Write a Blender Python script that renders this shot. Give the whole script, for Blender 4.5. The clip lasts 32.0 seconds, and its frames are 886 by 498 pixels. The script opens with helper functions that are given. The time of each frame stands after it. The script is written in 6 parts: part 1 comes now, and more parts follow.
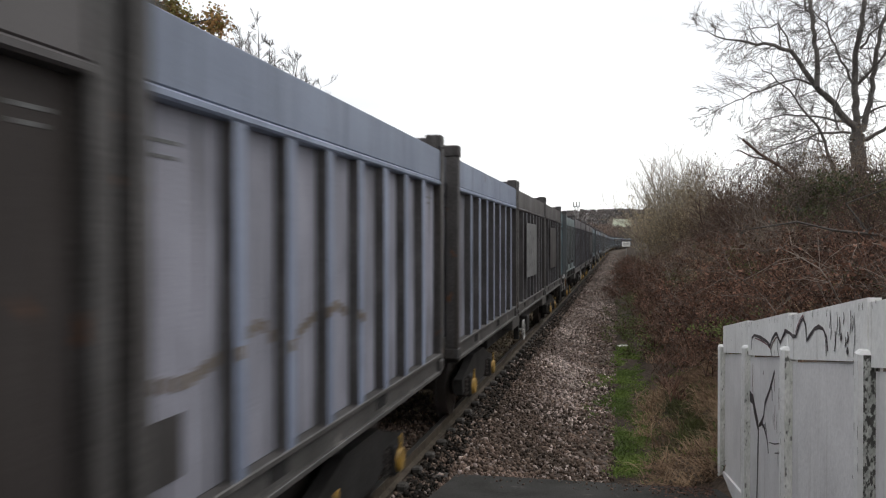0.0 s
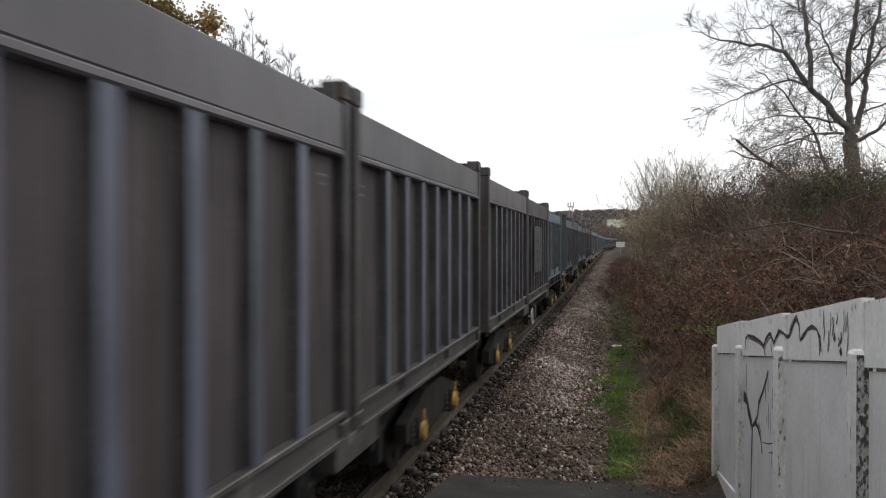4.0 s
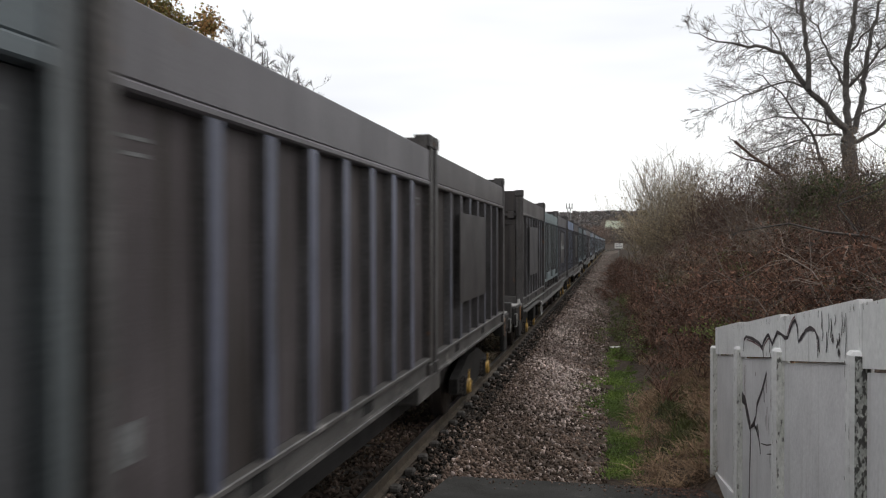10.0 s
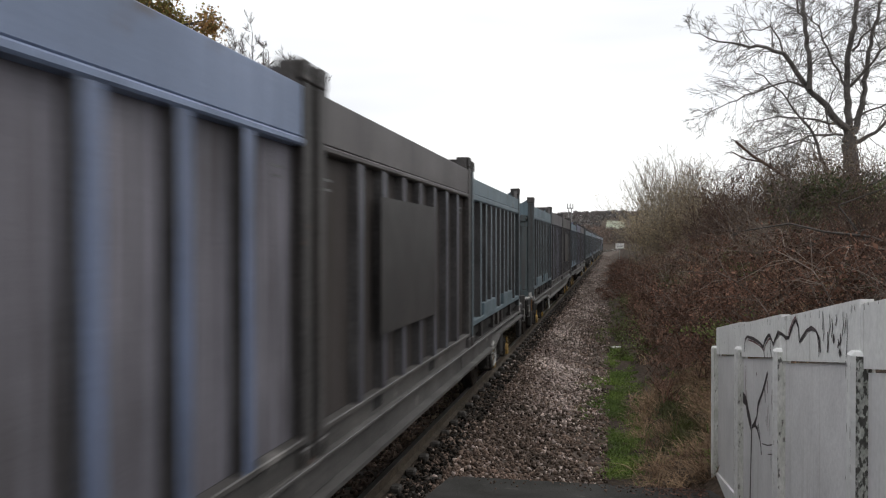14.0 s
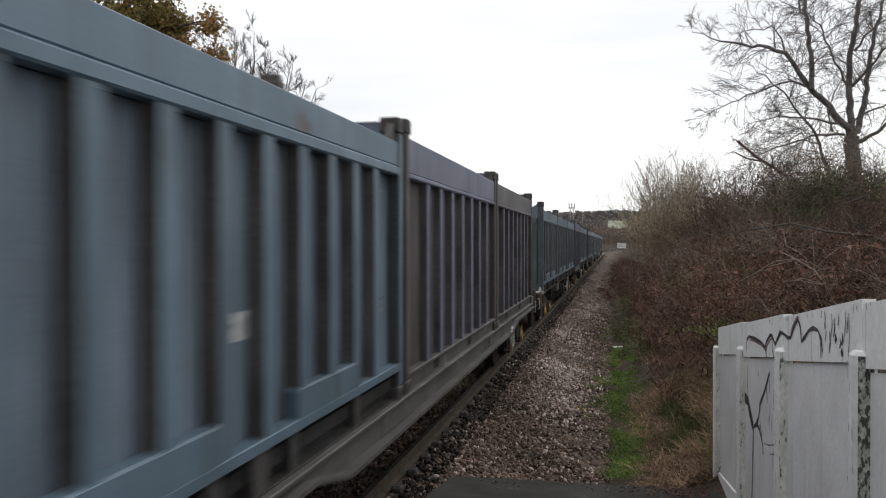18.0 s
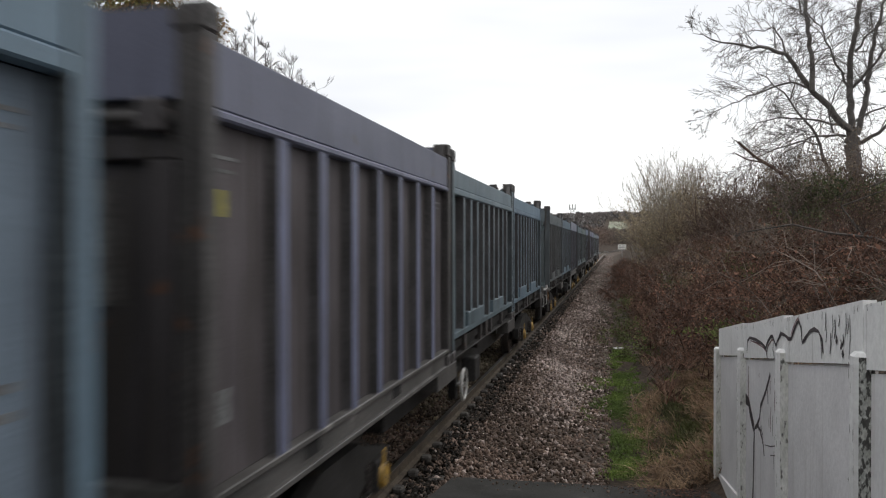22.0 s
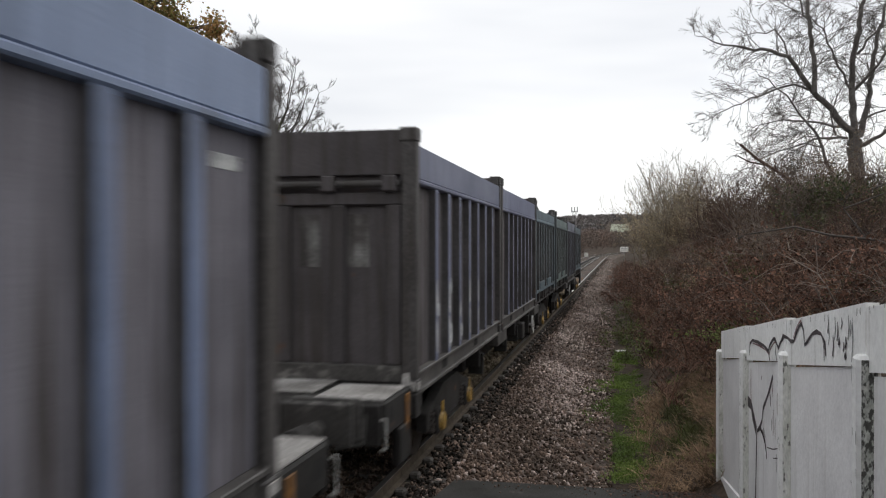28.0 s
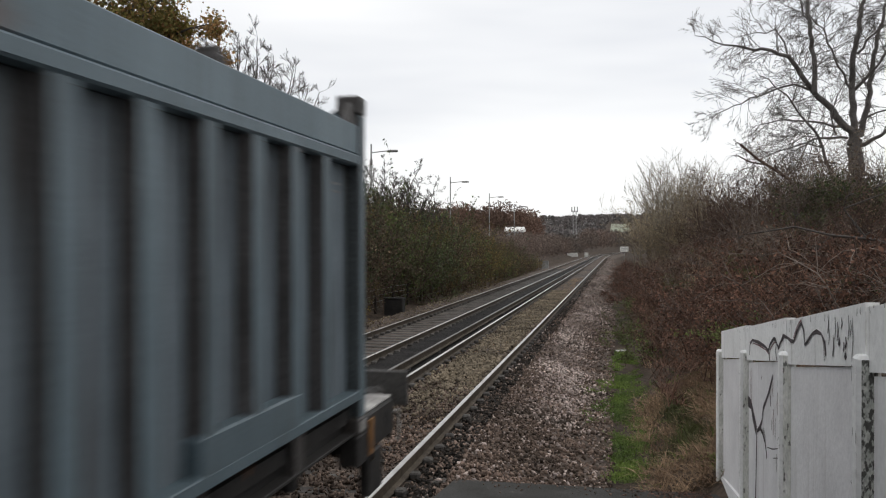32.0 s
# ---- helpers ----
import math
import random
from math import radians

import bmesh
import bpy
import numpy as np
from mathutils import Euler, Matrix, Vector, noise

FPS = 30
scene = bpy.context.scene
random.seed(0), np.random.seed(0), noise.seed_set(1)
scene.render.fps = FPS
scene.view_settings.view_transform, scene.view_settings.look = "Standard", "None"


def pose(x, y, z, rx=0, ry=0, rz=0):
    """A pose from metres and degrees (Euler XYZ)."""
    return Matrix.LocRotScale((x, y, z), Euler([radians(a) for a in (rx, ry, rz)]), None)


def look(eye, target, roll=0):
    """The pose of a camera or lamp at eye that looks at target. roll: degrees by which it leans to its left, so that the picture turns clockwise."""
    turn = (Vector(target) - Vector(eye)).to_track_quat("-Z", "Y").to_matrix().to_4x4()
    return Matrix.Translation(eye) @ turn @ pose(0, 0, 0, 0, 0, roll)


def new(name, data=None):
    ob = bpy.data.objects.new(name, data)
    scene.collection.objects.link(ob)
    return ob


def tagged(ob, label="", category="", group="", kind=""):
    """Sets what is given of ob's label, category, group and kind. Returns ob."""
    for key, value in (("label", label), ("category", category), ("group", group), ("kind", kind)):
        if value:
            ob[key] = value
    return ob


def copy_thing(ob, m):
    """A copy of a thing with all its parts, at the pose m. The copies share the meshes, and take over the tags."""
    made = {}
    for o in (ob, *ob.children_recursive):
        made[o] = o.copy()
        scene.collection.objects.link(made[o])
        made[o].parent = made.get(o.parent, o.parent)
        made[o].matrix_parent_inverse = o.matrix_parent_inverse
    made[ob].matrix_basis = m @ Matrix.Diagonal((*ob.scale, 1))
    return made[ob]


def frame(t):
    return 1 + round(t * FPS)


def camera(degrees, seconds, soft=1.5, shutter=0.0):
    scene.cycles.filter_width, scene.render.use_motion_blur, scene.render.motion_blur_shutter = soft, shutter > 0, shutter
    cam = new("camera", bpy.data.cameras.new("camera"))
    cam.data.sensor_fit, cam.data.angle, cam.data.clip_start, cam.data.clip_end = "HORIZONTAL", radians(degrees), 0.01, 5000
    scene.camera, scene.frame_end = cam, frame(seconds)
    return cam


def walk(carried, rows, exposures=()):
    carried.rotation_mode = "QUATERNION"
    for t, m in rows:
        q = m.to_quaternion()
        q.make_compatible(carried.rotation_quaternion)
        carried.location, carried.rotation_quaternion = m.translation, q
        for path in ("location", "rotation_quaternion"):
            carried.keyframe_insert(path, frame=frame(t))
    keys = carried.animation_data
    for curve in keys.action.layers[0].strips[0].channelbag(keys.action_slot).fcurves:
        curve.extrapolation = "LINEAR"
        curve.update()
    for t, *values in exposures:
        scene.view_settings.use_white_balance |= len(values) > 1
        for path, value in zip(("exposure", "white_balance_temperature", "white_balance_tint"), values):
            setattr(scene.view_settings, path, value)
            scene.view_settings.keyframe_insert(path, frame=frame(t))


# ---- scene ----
# The track runs along +y; the near rail's top is z = 0; metres.
EYE = (0.0, 0.0, 2.46)
cam = camera(56.15, 32.0, soft=1.15, shutter=0.5)
walk(cam, [(t, pose(*EYE, 90 + tilt, 0, turn)) for t, turn, tilt in (
    (0, 11.940, -0.537), (1, 11.845, -0.534), (2, 11.728, -0.516), (3, 11.630, -0.496), (3.5, 11.589, -0.503), (5.5, 11.522, -0.532),
    (6, 11.515, -0.532), (7, 11.483, -0.533), (8, 11.478, -0.513), (9, 11.467, -0.463), (10, 11.456, -0.422), (11, 11.421, -0.412),
    (12, 11.425, -0.405), (13, 11.471, -0.415), (14, 11.515, -0.417), (14.5, 11.522, -0.420), (16.5, 11.576, -0.441),
    (17, 11.585, -0.451), (18, 11.631, -0.431), (19, 11.666, -0.424), (20, 11.665, -0.416), (21, 11.662, -0.377), (22, 11.672, -0.353),
    (23, 11.683, -0.309), (24, 11.700, -0.301), (25, 11.740, -0.261), (25.5, 11.748, -0.249), (27.5, 11.804, -0.188),
    (28, 11.812, -0.186), (29, 11.835, -0.186), (30, 11.830, -0.184), (31, 11.821, -0.181), (32, 11.818, -0.194))],
    exposures=((0, 0.12), (3, 0.10), (6.5, 0.04), (9, 0.02), (13, 0.06), (19, 0.03), (25, 0.0), (28, -0.05), (30, 0.0), (31, -0.02), (32, -0.12)))

# ---- light: a bright overcast sky with one very soft sun ----
SUN_UP, SUN_ROUND = radians(55), radians(54)
world = bpy.data.worlds.new("overcast")
scene.world = world
world.use_nodes = True
wn, wl = world.node_tree.nodes, world.node_tree.links
wn.clear()
w_out, w_bg = wn.new("ShaderNodeOutputWorld"), wn.new("ShaderNodeBackground")
w_sky = wn.new("ShaderNodeTexSky")
w_sky.sky_type, w_sky.sun_disc, w_sky.sun_elevation, w_sky.sun_rotation = "NISHITA", False, SUN_UP, SUN_ROUND
w_co, w_map, w_noise, w_ramp = (wn.new("ShaderNode" + n) for n in ("TexCoord", "Mapping", "TexNoise", "ValToRGB"))
w_map.inputs["Scale"].default_value = (0.8, 0.8, 5.0)
w_noise.inputs["Scale"].default_value, w_noise.inputs["Detail"].default_value = 1.3, 4.0
w_ramp.color_ramp.elements[0].position, w_ramp.color_ramp.elements[0].color = 0.38, (0.945, 0.96, 0.995, 1)
w_ramp.color_ramp.elements[1].position, w_ramp.color_ramp.elements[1].color = 0.57, (1.2, 1.2, 1.2, 1)
w_dim, w_mix = wn.new("ShaderNodeVectorMath"), wn.new("ShaderNodeMix")
w_dim.operation = "SCALE"
w_dim.inputs["Scale"].default_value = 0.1
w_mix.data_type = "RGBA"
w_mix.inputs["Factor"].default_value = 0.9
wl.new(w_co.outputs["Generated"], w_map.inputs["Vector"])
wl.new(w_map.outputs["Vector"], w_noise.inputs["Vector"])
wl.new(w_noise.outputs["Fac"], w_ramp.inputs["Fac"])
wl.new(w_sky.outputs["Color"], w_dim.inputs[0])
wl.new(w_dim.outputs["Vector"], w_mix.inputs["A"])
wl.new(w_ramp.outputs["Color"], w_mix.inputs["B"])
wl.new(w_mix.outputs["Result"], w_bg.inputs["Color"])
wl.new(w_bg.outputs["Background"], w_out.inputs["Surface"])
w_bg.inputs["Strength"].default_value = 1.0
sun_data = bpy.data.lights.new("sun", "SUN")
sun_data.energy, sun_data.angle, sun_data.color = 0.6, radians(25), (1.0, 0.96, 0.9)
sun = new("sun", sun_data)
sun.matrix_world = look((35, 45, 62), (0, 20, 0))


# ---- materials ----
def mat(name, c1, c2, scale=3.0, rough=0.75, bump=0.3, fine=40.0, metal=0.0, speck=0.35, stretch=(1, 1, 1), worn=None, worn_at=0.62,
        island=0.0, rand=0.15, bump_size=0.01, streak=None, streak_at=0.55, spec=0.5, leaf=0.0):
    """A surface of two tones in large soft patches, fine grain over them, and, where given, worn spots and streaks that run down."""
    m = bpy.data.materials.new(name)
    m.use_nodes = True
    n, l = m.node_tree.nodes, m.node_tree.links
    b = n["Principled BSDF"]
    co, info = n.new("ShaderNodeTexCoord"), n.new("ShaderNodeObjectInfo")
    off = n.new("ShaderNodeVectorMath")
    off.operation = "MULTIPLY_ADD"
    off.inputs[1].default_value = (1, 1, 1)
    sh = n.new("ShaderNodeVectorMath")
    sh.operation = "SCALE"
    sh.inputs[0].default_value = (37.0, 53.0, 71.0)
    l.new(info.outputs["Random"], sh.inputs["Scale"])
    l.new(co.outputs["Object"], off.inputs[0])
    l.new(sh.outputs["Vector"], off.inputs[2])
    mp = n.new("ShaderNodeMapping")
    mp.inputs["Scale"].default_value = stretch
    l.new(off.outputs["Vector"], mp.inputs["Vector"])

    def noise_at(size, detail, vec):
        t = n.new("ShaderNodeTexNoise")
        t.inputs["Scale"].default_value, t.inputs["Detail"].default_value = size, detail
        l.new(vec, t.inputs["Vector"])
        return t.outputs["Fac"]

    def ramp(fac, a, z):
        r = n.new("ShaderNodeMapRange")
        r.inputs["From Min"].default_value, r.inputs["From Max"].default_value = a, z
        l.new(fac, r.inputs["Value"])
        return r.outputs["Result"]

    def mix(fac, a, z, kind="MIX"):
        x = n.new("ShaderNodeMix")
        x.data_type, x.blend_type = "RGBA", kind
        for sock, v in (("Factor", fac), ("A", a), ("B", z)):
            if isinstance(v, (int, float)):
                x.inputs[sock].default_value = v
            elif isinstance(v, tuple):
                x.inputs[sock].default_value = (*v, 1)
            else:
                l.new(v, x.inputs[sock])
        return x.outputs["Result"]

    big = noise_at(scale, 5, mp.outputs["Vector"])
    small = noise_at(fine, 4, mp.outputs["Vector"])
    col = mix(ramp(big, 0.35, 0.65), c1, c2)
    if streak:
        sm = n.new("ShaderNodeMapping")
        sm.inputs["Scale"].default_value = (7, 7, 0.35)
        l.new(off.outputs["Vector"], sm.inputs["Vector"])
        col = mix(ramp(noise_at(1.6, 6, sm.outputs["Vector"]), streak_at - 0.07, streak_at + 0.13), col, streak)
    if worn:
        col = mix(ramp(noise_at(scale * 2.3 + 0.7, 8, mp.outputs["Vector"]), worn_at, worn_at + 0.07), col, worn)
    g = n.new("ShaderNodeMapRange")
    g.inputs["From Min"].default_value, g.inputs["From Max"].default_value = 0.3, 0.7
    g.inputs["To Min"].default_value, g.inputs["To Max"].default_value = 1 - speck, 1 + speck
    l.new(small, g.inputs["Value"])
    gc = n.new("ShaderNodeCombineColor")
    for k in range(3):
        l.new(g.outputs["Result"], gc.inputs[k])
    col = mix(1.0, col, gc.outputs["Color"], "MULTIPLY")
    for amount, source in ((rand, info.outputs["Random"]), (island, None)):
        if amount:
            if source is None:
                source = n.new("ShaderNodeNewGeometry").outputs["Random Per Island"]
            v = n.new("ShaderNodeMapRange")
            v.inputs["To Min"].default_value, v.inputs["To Max"].default_value = 1 - amount, 1 + amount
            l.new(source, v.inputs["Value"])
            vc = n.new("ShaderNodeCombineColor")
            for k in range(3):
                l.new(v.outputs["Result"], vc.inputs[k])
            col = mix(1.0, col, vc.outputs["Color"], "MULTIPLY")
    l.new(col, b.inputs["Base Color"])
    rr = n.new("ShaderNodeMapRange")
    rr.inputs["To Min"].default_value, rr.inputs["To Max"].default_value = max(0.05, rough - 0.15), min(1.0, rough + 0.15)
    l.new(big, rr.inputs["Value"])
    l.new(rr.outputs["Result"], b.inputs["Roughness"])
    b.inputs["Metallic"].default_value = metal
    b.inputs["Specular IOR Level"].default_value = spec
    if bump:
        bn = n.new("ShaderNodeBump")
        bn.inputs["Strength"].default_value, bn.inputs["Distance"].default_value = bump, bump_size
        l.new(small, bn.inputs["Height"])
        l.new(bn.outputs["Normal"], b.inputs["Normal"])
    if leaf:
        tr, ad = n.new("ShaderNodeBsdfTranslucent"), n.new("ShaderNodeMixShader")
        ad.inputs["Fac"].default_value = leaf
        l.new(col, tr.inputs["Color"])
        l.new(b.outputs["BSDF"], ad.inputs[1])
        l.new(tr.outputs["BSDF"], ad.inputs[2])
        l.new(ad.outputs["Shader"], n["Material Output"].inputs["Surface"])
    return m


DIRT, RUST = (0.045, 0.038, 0.034), (0.13, 0.06, 0.03)
PAINT = {}
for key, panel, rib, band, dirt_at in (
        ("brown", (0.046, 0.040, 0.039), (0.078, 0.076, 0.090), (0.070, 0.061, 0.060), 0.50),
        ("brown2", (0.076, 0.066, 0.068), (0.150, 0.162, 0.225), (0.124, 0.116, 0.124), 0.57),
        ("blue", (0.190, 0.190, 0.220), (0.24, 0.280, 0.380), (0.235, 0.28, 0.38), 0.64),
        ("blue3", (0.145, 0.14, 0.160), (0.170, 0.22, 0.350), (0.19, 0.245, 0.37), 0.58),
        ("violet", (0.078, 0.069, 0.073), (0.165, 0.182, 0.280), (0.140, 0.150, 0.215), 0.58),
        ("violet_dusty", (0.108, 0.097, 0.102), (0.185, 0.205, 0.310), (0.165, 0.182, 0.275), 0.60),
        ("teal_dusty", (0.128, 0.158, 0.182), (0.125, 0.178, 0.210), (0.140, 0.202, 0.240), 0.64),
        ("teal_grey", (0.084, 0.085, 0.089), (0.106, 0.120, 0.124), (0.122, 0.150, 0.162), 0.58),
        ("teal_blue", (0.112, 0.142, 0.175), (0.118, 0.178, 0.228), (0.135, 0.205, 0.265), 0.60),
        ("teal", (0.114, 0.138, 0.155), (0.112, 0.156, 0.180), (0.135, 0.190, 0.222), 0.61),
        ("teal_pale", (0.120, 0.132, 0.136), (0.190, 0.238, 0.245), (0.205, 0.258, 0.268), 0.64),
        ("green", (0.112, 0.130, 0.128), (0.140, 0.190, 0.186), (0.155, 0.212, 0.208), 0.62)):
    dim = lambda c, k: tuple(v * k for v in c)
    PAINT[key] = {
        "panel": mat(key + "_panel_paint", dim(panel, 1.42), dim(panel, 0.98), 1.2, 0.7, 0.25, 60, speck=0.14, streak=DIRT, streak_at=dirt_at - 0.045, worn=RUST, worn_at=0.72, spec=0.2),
        "rib": mat(key + "_rib_paint", rib, dim(rib, 0.75), 1.5, 0.5, 0.2, 50, speck=0.14, streak=DIRT if key != "brown" else (0.12, 0.14, 0.19), streak_at=dirt_at + 0.03 if key != "brown" else 0.60, worn=RUST, worn_at=0.72, spec=0.5),
        "band": mat(key + "_band_paint", band, dim(band, 0.80), 0.9, 0.5, 0.2, 50, speck=0.1, streak=dim(band, 0.5), streak_at=0.60, worn=(0.10, 0.085, 0.08), worn_at=0.66),
        "end": mat(key + "_door_paint", *((dim(panel, 0.85), dim(panel, 0.55)) if key in ("brown", "brown2", "blue", "blue3", "violet", "violet_dusty") else ((0.165, 0.255, 0.290), (0.130, 0.165, 0.175)) if key == "teal_pale" else ((0.110, 0.180, 0.215), (0.092, 0.125, 0.140)) if key == "teal_blue" else ((0.090, 0.124, 0.134), (0.072, 0.084, 0.088))), 1.4, 0.6, 0.25, 50, speck=0.15,
                   streak=DIRT if key in ("brown", "brown2", "blue", "blue3", "violet", "violet_dusty") else (0.066, 0.066, 0.066), streak_at=0.53, worn=RUST, worn_at=0.68)}
M_BLUE2_PANEL = mat("dusty_blue_panel_paint", (0.204, 0.199, 0.226), (0.155, 0.149, 0.168), 1.2, 0.75, 0.25, 60, speck=0.14, streak=DIRT, streak_at=0.6, worn=RUST, worn_at=0.72, spec=0.2)
M_BLUE2_RIB = mat("dusty_blue_rib_paint", (0.225, 0.245, 0.325), (0.165, 0.175, 0.23), 1.5, 0.65, 0.2, 50, speck=0.14, streak=DIRT, streak_at=0.58, worn=RUST, worn_at=0.72, spec=0.25)
M_BLUE2_BAND = mat("dusty_blue_band_paint", (0.224, 0.246, 0.314), (0.174, 0.185, 0.230), 0.9, 0.55, 0.2, 50, speck=0.1, worn=(0.10, 0.085, 0.08), worn_at=0.66)
M_POST = mat("post_steel", (0.078, 0.073, 0.072), (0.045, 0.042, 0.041), 2.0, 0.6, 0.3, 40, streak=DIRT, worn=RUST, worn_at=0.66)
M_POST_SHADED = mat("post_teal_shaded", (0.070, 0.082, 0.088), (0.048, 0.055, 0.059), 2.0, 0.6, 0.3, 40, streak=DIRT, streak_at=0.62, worn=RUST, worn_at=0.74)
# shade between the ribs, painted on their flanks as a dull grey
M_FLANK = mat("flank_shade", (0.105, 0.101, 0.102), (0.066, 0.063, 0.063), 2.0, 0.85, 0.2, 40, speck=0.2, spec=0.2)
M_HOLE = mat("dark_slot", (0.012, 0.011, 0.011), (0.008, 0.008, 0.008), 2.0, 0.9, 0.0, 30)
M_UNDER = mat("wagon_frame_paint", (0.034, 0.032, 0.031), (0.019, 0.018, 0.017), 2.0, 0.7, 0.3, 30, worn=RUST, worn_at=0.69, spec=0.25)
M_SILL = mat("wagon_sill_steel", (0.092, 0.087, 0.083), (0.052, 0.049, 0.046), 1.5, 0.55, 0.3, 30, worn=(0.2, 0.19, 0.18), worn_at=0.62)
M_SILL_PALE = mat("wagon_sill_dusty", (0.105, 0.10, 0.096), (0.06, 0.057, 0.054), 1.5, 0.55, 0.3, 30, worn=(0.24, 0.23, 0.22), worn_at=0.64)
M_DECK = mat("platform_dust", (0.405, 0.392, 0.378), (0.189, 0.180, 0.171), 2.5, 0.85, 0.3, 30)
M_WHEEL = mat("wheel_steel", (0.06, 0.05, 0.045), (0.035, 0.03, 0.028), 6.0, 0.55, 0.2, 60, metal=0.3)
M_YELLOW = mat("axle_cap_yellow", (0.48, 0.28, 0.045), (0.20, 0.13, 0.04), 8.0, 0.55, 0.2, 60, worn=DIRT, worn_at=0.6)
M_POT = mat("insulator_grey", (0.14, 0.135, 0.13), (0.08, 0.078, 0.075), 6.0, 0.6, 0.1, 60)
M_WHITE = mat("white_enamel", (0.75, 0.74, 0.71), (0.55, 0.54, 0.51), 6.0, 0.5, 0.1, 60)
M_GRUBBY = mat("grubby_white_enamel", (0.46, 0.455, 0.44), (0.26, 0.25, 0.235), 7.0, 0.6, 0.1, 60, worn=DIRT, worn_at=0.62)
M_MARK = mat("stencil_white", (0.50, 0.51, 0.50), (0.28, 0.29, 0.29), 9.0, 0.7, 0.0, 60, worn=(0.12, 0.13, 0.13), worn_at=0.58)
M_FAINT = mat("stencil_faint", (0.18, 0.185, 0.185), (0.11, 0.11, 0.11), 9.0, 0.7, 0.0, 60, worn=(0.08, 0.08, 0.08), worn_at=0.52)
M_STICKER = mat("sticker_yellow", (0.38, 0.34, 0.05), (0.22, 0.2, 0.05), 9.0, 0.7, 0.0, 60)
M_BOARD = mat("sign_board_grey", (0.042, 0.038, 0.037), (0.032, 0.029, 0.028), 1.5, 0.55, 0.1, 40, speck=0.1, rand=0.2)
M_BOARD_PALE = mat("sign_board_pale", (0.150, 0.148, 0.15), (0.115, 0.113, 0.113), 1.5, 0.6, 0.1, 40, worn=(0.07, 0.065, 0.06), worn_at=0.64, rand=0.1)
M_BOARD_PALE2 = mat("sign_board_mid_grey", (0.070, 0.069, 0.070), (0.053, 0.051, 0.053), 1.5, 0.6, 0.1, 40, worn=(0.07, 0.065, 0.06), worn_at=0.70, rand=0.1)
M_AMBER = mat("marker_amber", (0.260, 0.118, 0.028), (0.149, 0.074, 0.031), 9.0, 0.6, 0.0, 60, worn=DIRT, worn_at=0.62)
M_TAPRED = mat("tap_red", (0.30, 0.04, 0.035), (0.18, 0.03, 0.03), 9.0, 0.5, 0.0, 60)
M_SPRAY_P = mat("spray_paint_pinkish", (0.30, 0.265, 0.25), (0.19, 0.18, 0.175), 5.0, 0.7, 0.0, 40, streak=(0.12, 0.13, 0.135), streak_at=0.54)
M_ORANGE = mat("sticker_orange", (0.45, 0.26, 0.12), (0.30, 0.17, 0.09), 9.0, 0.7, 0.0, 60)
M_RUSTPATCH = mat("patch_rust_red", (0.14, 0.06, 0.04), (0.09, 0.05, 0.04), 6.0, 0.8, 0.0, 60)
M_RUSTORANGE = mat("patch_rust_orange", (0.21, 0.115, 0.065), (0.15, 0.085, 0.055), 6.0, 0.8, 0.0, 60)
M_SPRAY_B = mat("spray_paint_brown", (0.13, 0.10, 0.08), (0.17, 0.15, 0.13), 5.0, 0.7, 0.0, 40)
M_SPRAY_W = mat("spray_paint_white", (0.66, 0.67, 0.67), (0.40, 0.41, 0.42), 5.0, 0.7, 0.0, 40, streak=(0.16, 0.16, 0.17), streak_at=0.60)
M_WORNDOOR = mat("worn_door_paint", (0.210, 0.210, 0.203), (0.075, 0.068, 0.065), 5.0, 0.7, 0.0, 40, streak=(0.05, 0.045, 0.043), streak_at=0.5)
M_SPRAY_G = mat("spray_paint_grey", (0.26, 0.28, 0.28), (0.18, 0.2, 0.2), 5.0, 0.7, 0.0, 40)
M_SPRAY_D = mat("spray_paint_dark", (0.05, 0.05, 0.055), (0.09, 0.09, 0.1), 5.0, 0.7, 0.0, 40)
M_RAILDULL = mat("conductor_head_steel", (0.20, 0.18, 0.17), (0.14, 0.13, 0.12), 3.0, 0.45, 0.05, 60, metal=0.8, speck=0.05)
M_RAILTOP = mat("rail_head_polished", (0.66, 0.64, 0.62), (0.50, 0.48, 0.46), 3.0, 0.33, 0.05, 60, metal=1.0, speck=0.05)
M_RAIL = mat("rail_web_rust", (0.088, 0.070, 0.052), (0.055, 0.044, 0.034), 5.0, 0.8, 0.3, 60, spec=0.25)
M_SLEEPER = mat("sleeper_concrete", (0.115, 0.108, 0.10), (0.07, 0.064, 0.06), 3.0, 0.9, 0.4, 40, spec=0.12)
M_BALLAST = mat("ballast_bed", (0.132, 0.104, 0.086), (0.070, 0.055, 0.046), 1.2, 0.95, 0.9, 14, speck=0.6, bump_size=0.04, rand=0, spec=0.12)
M_STONE = mat("ballast_stone", (0.515, 0.431, 0.392), (0.224, 0.177, 0.157), 0.7, 0.9, 0.4, 40, island=0.65, rand=0, spec=0.12)
M_STONE_OLD = mat("ballast_stone_rusty", (0.253, 0.207, 0.149), (0.138, 0.115, 0.086), 0.7, 0.95, 0.4, 40, island=0.4, rand=0, spec=0.12)
M_STONE_BLACK = mat("ballast_stone_black", (0.042, 0.036, 0.031), (0.018, 0.016, 0.014), 0.7, 0.95, 0.4, 40, island=0.6, rand=0, spec=0.12)
M_STONE_DARK = mat("ballast_stone_dark", (0.192, 0.139, 0.112), (0.065, 0.050, 0.040), 0.7, 0.95, 0.4, 40, island=0.7, rand=0, spec=0.12)
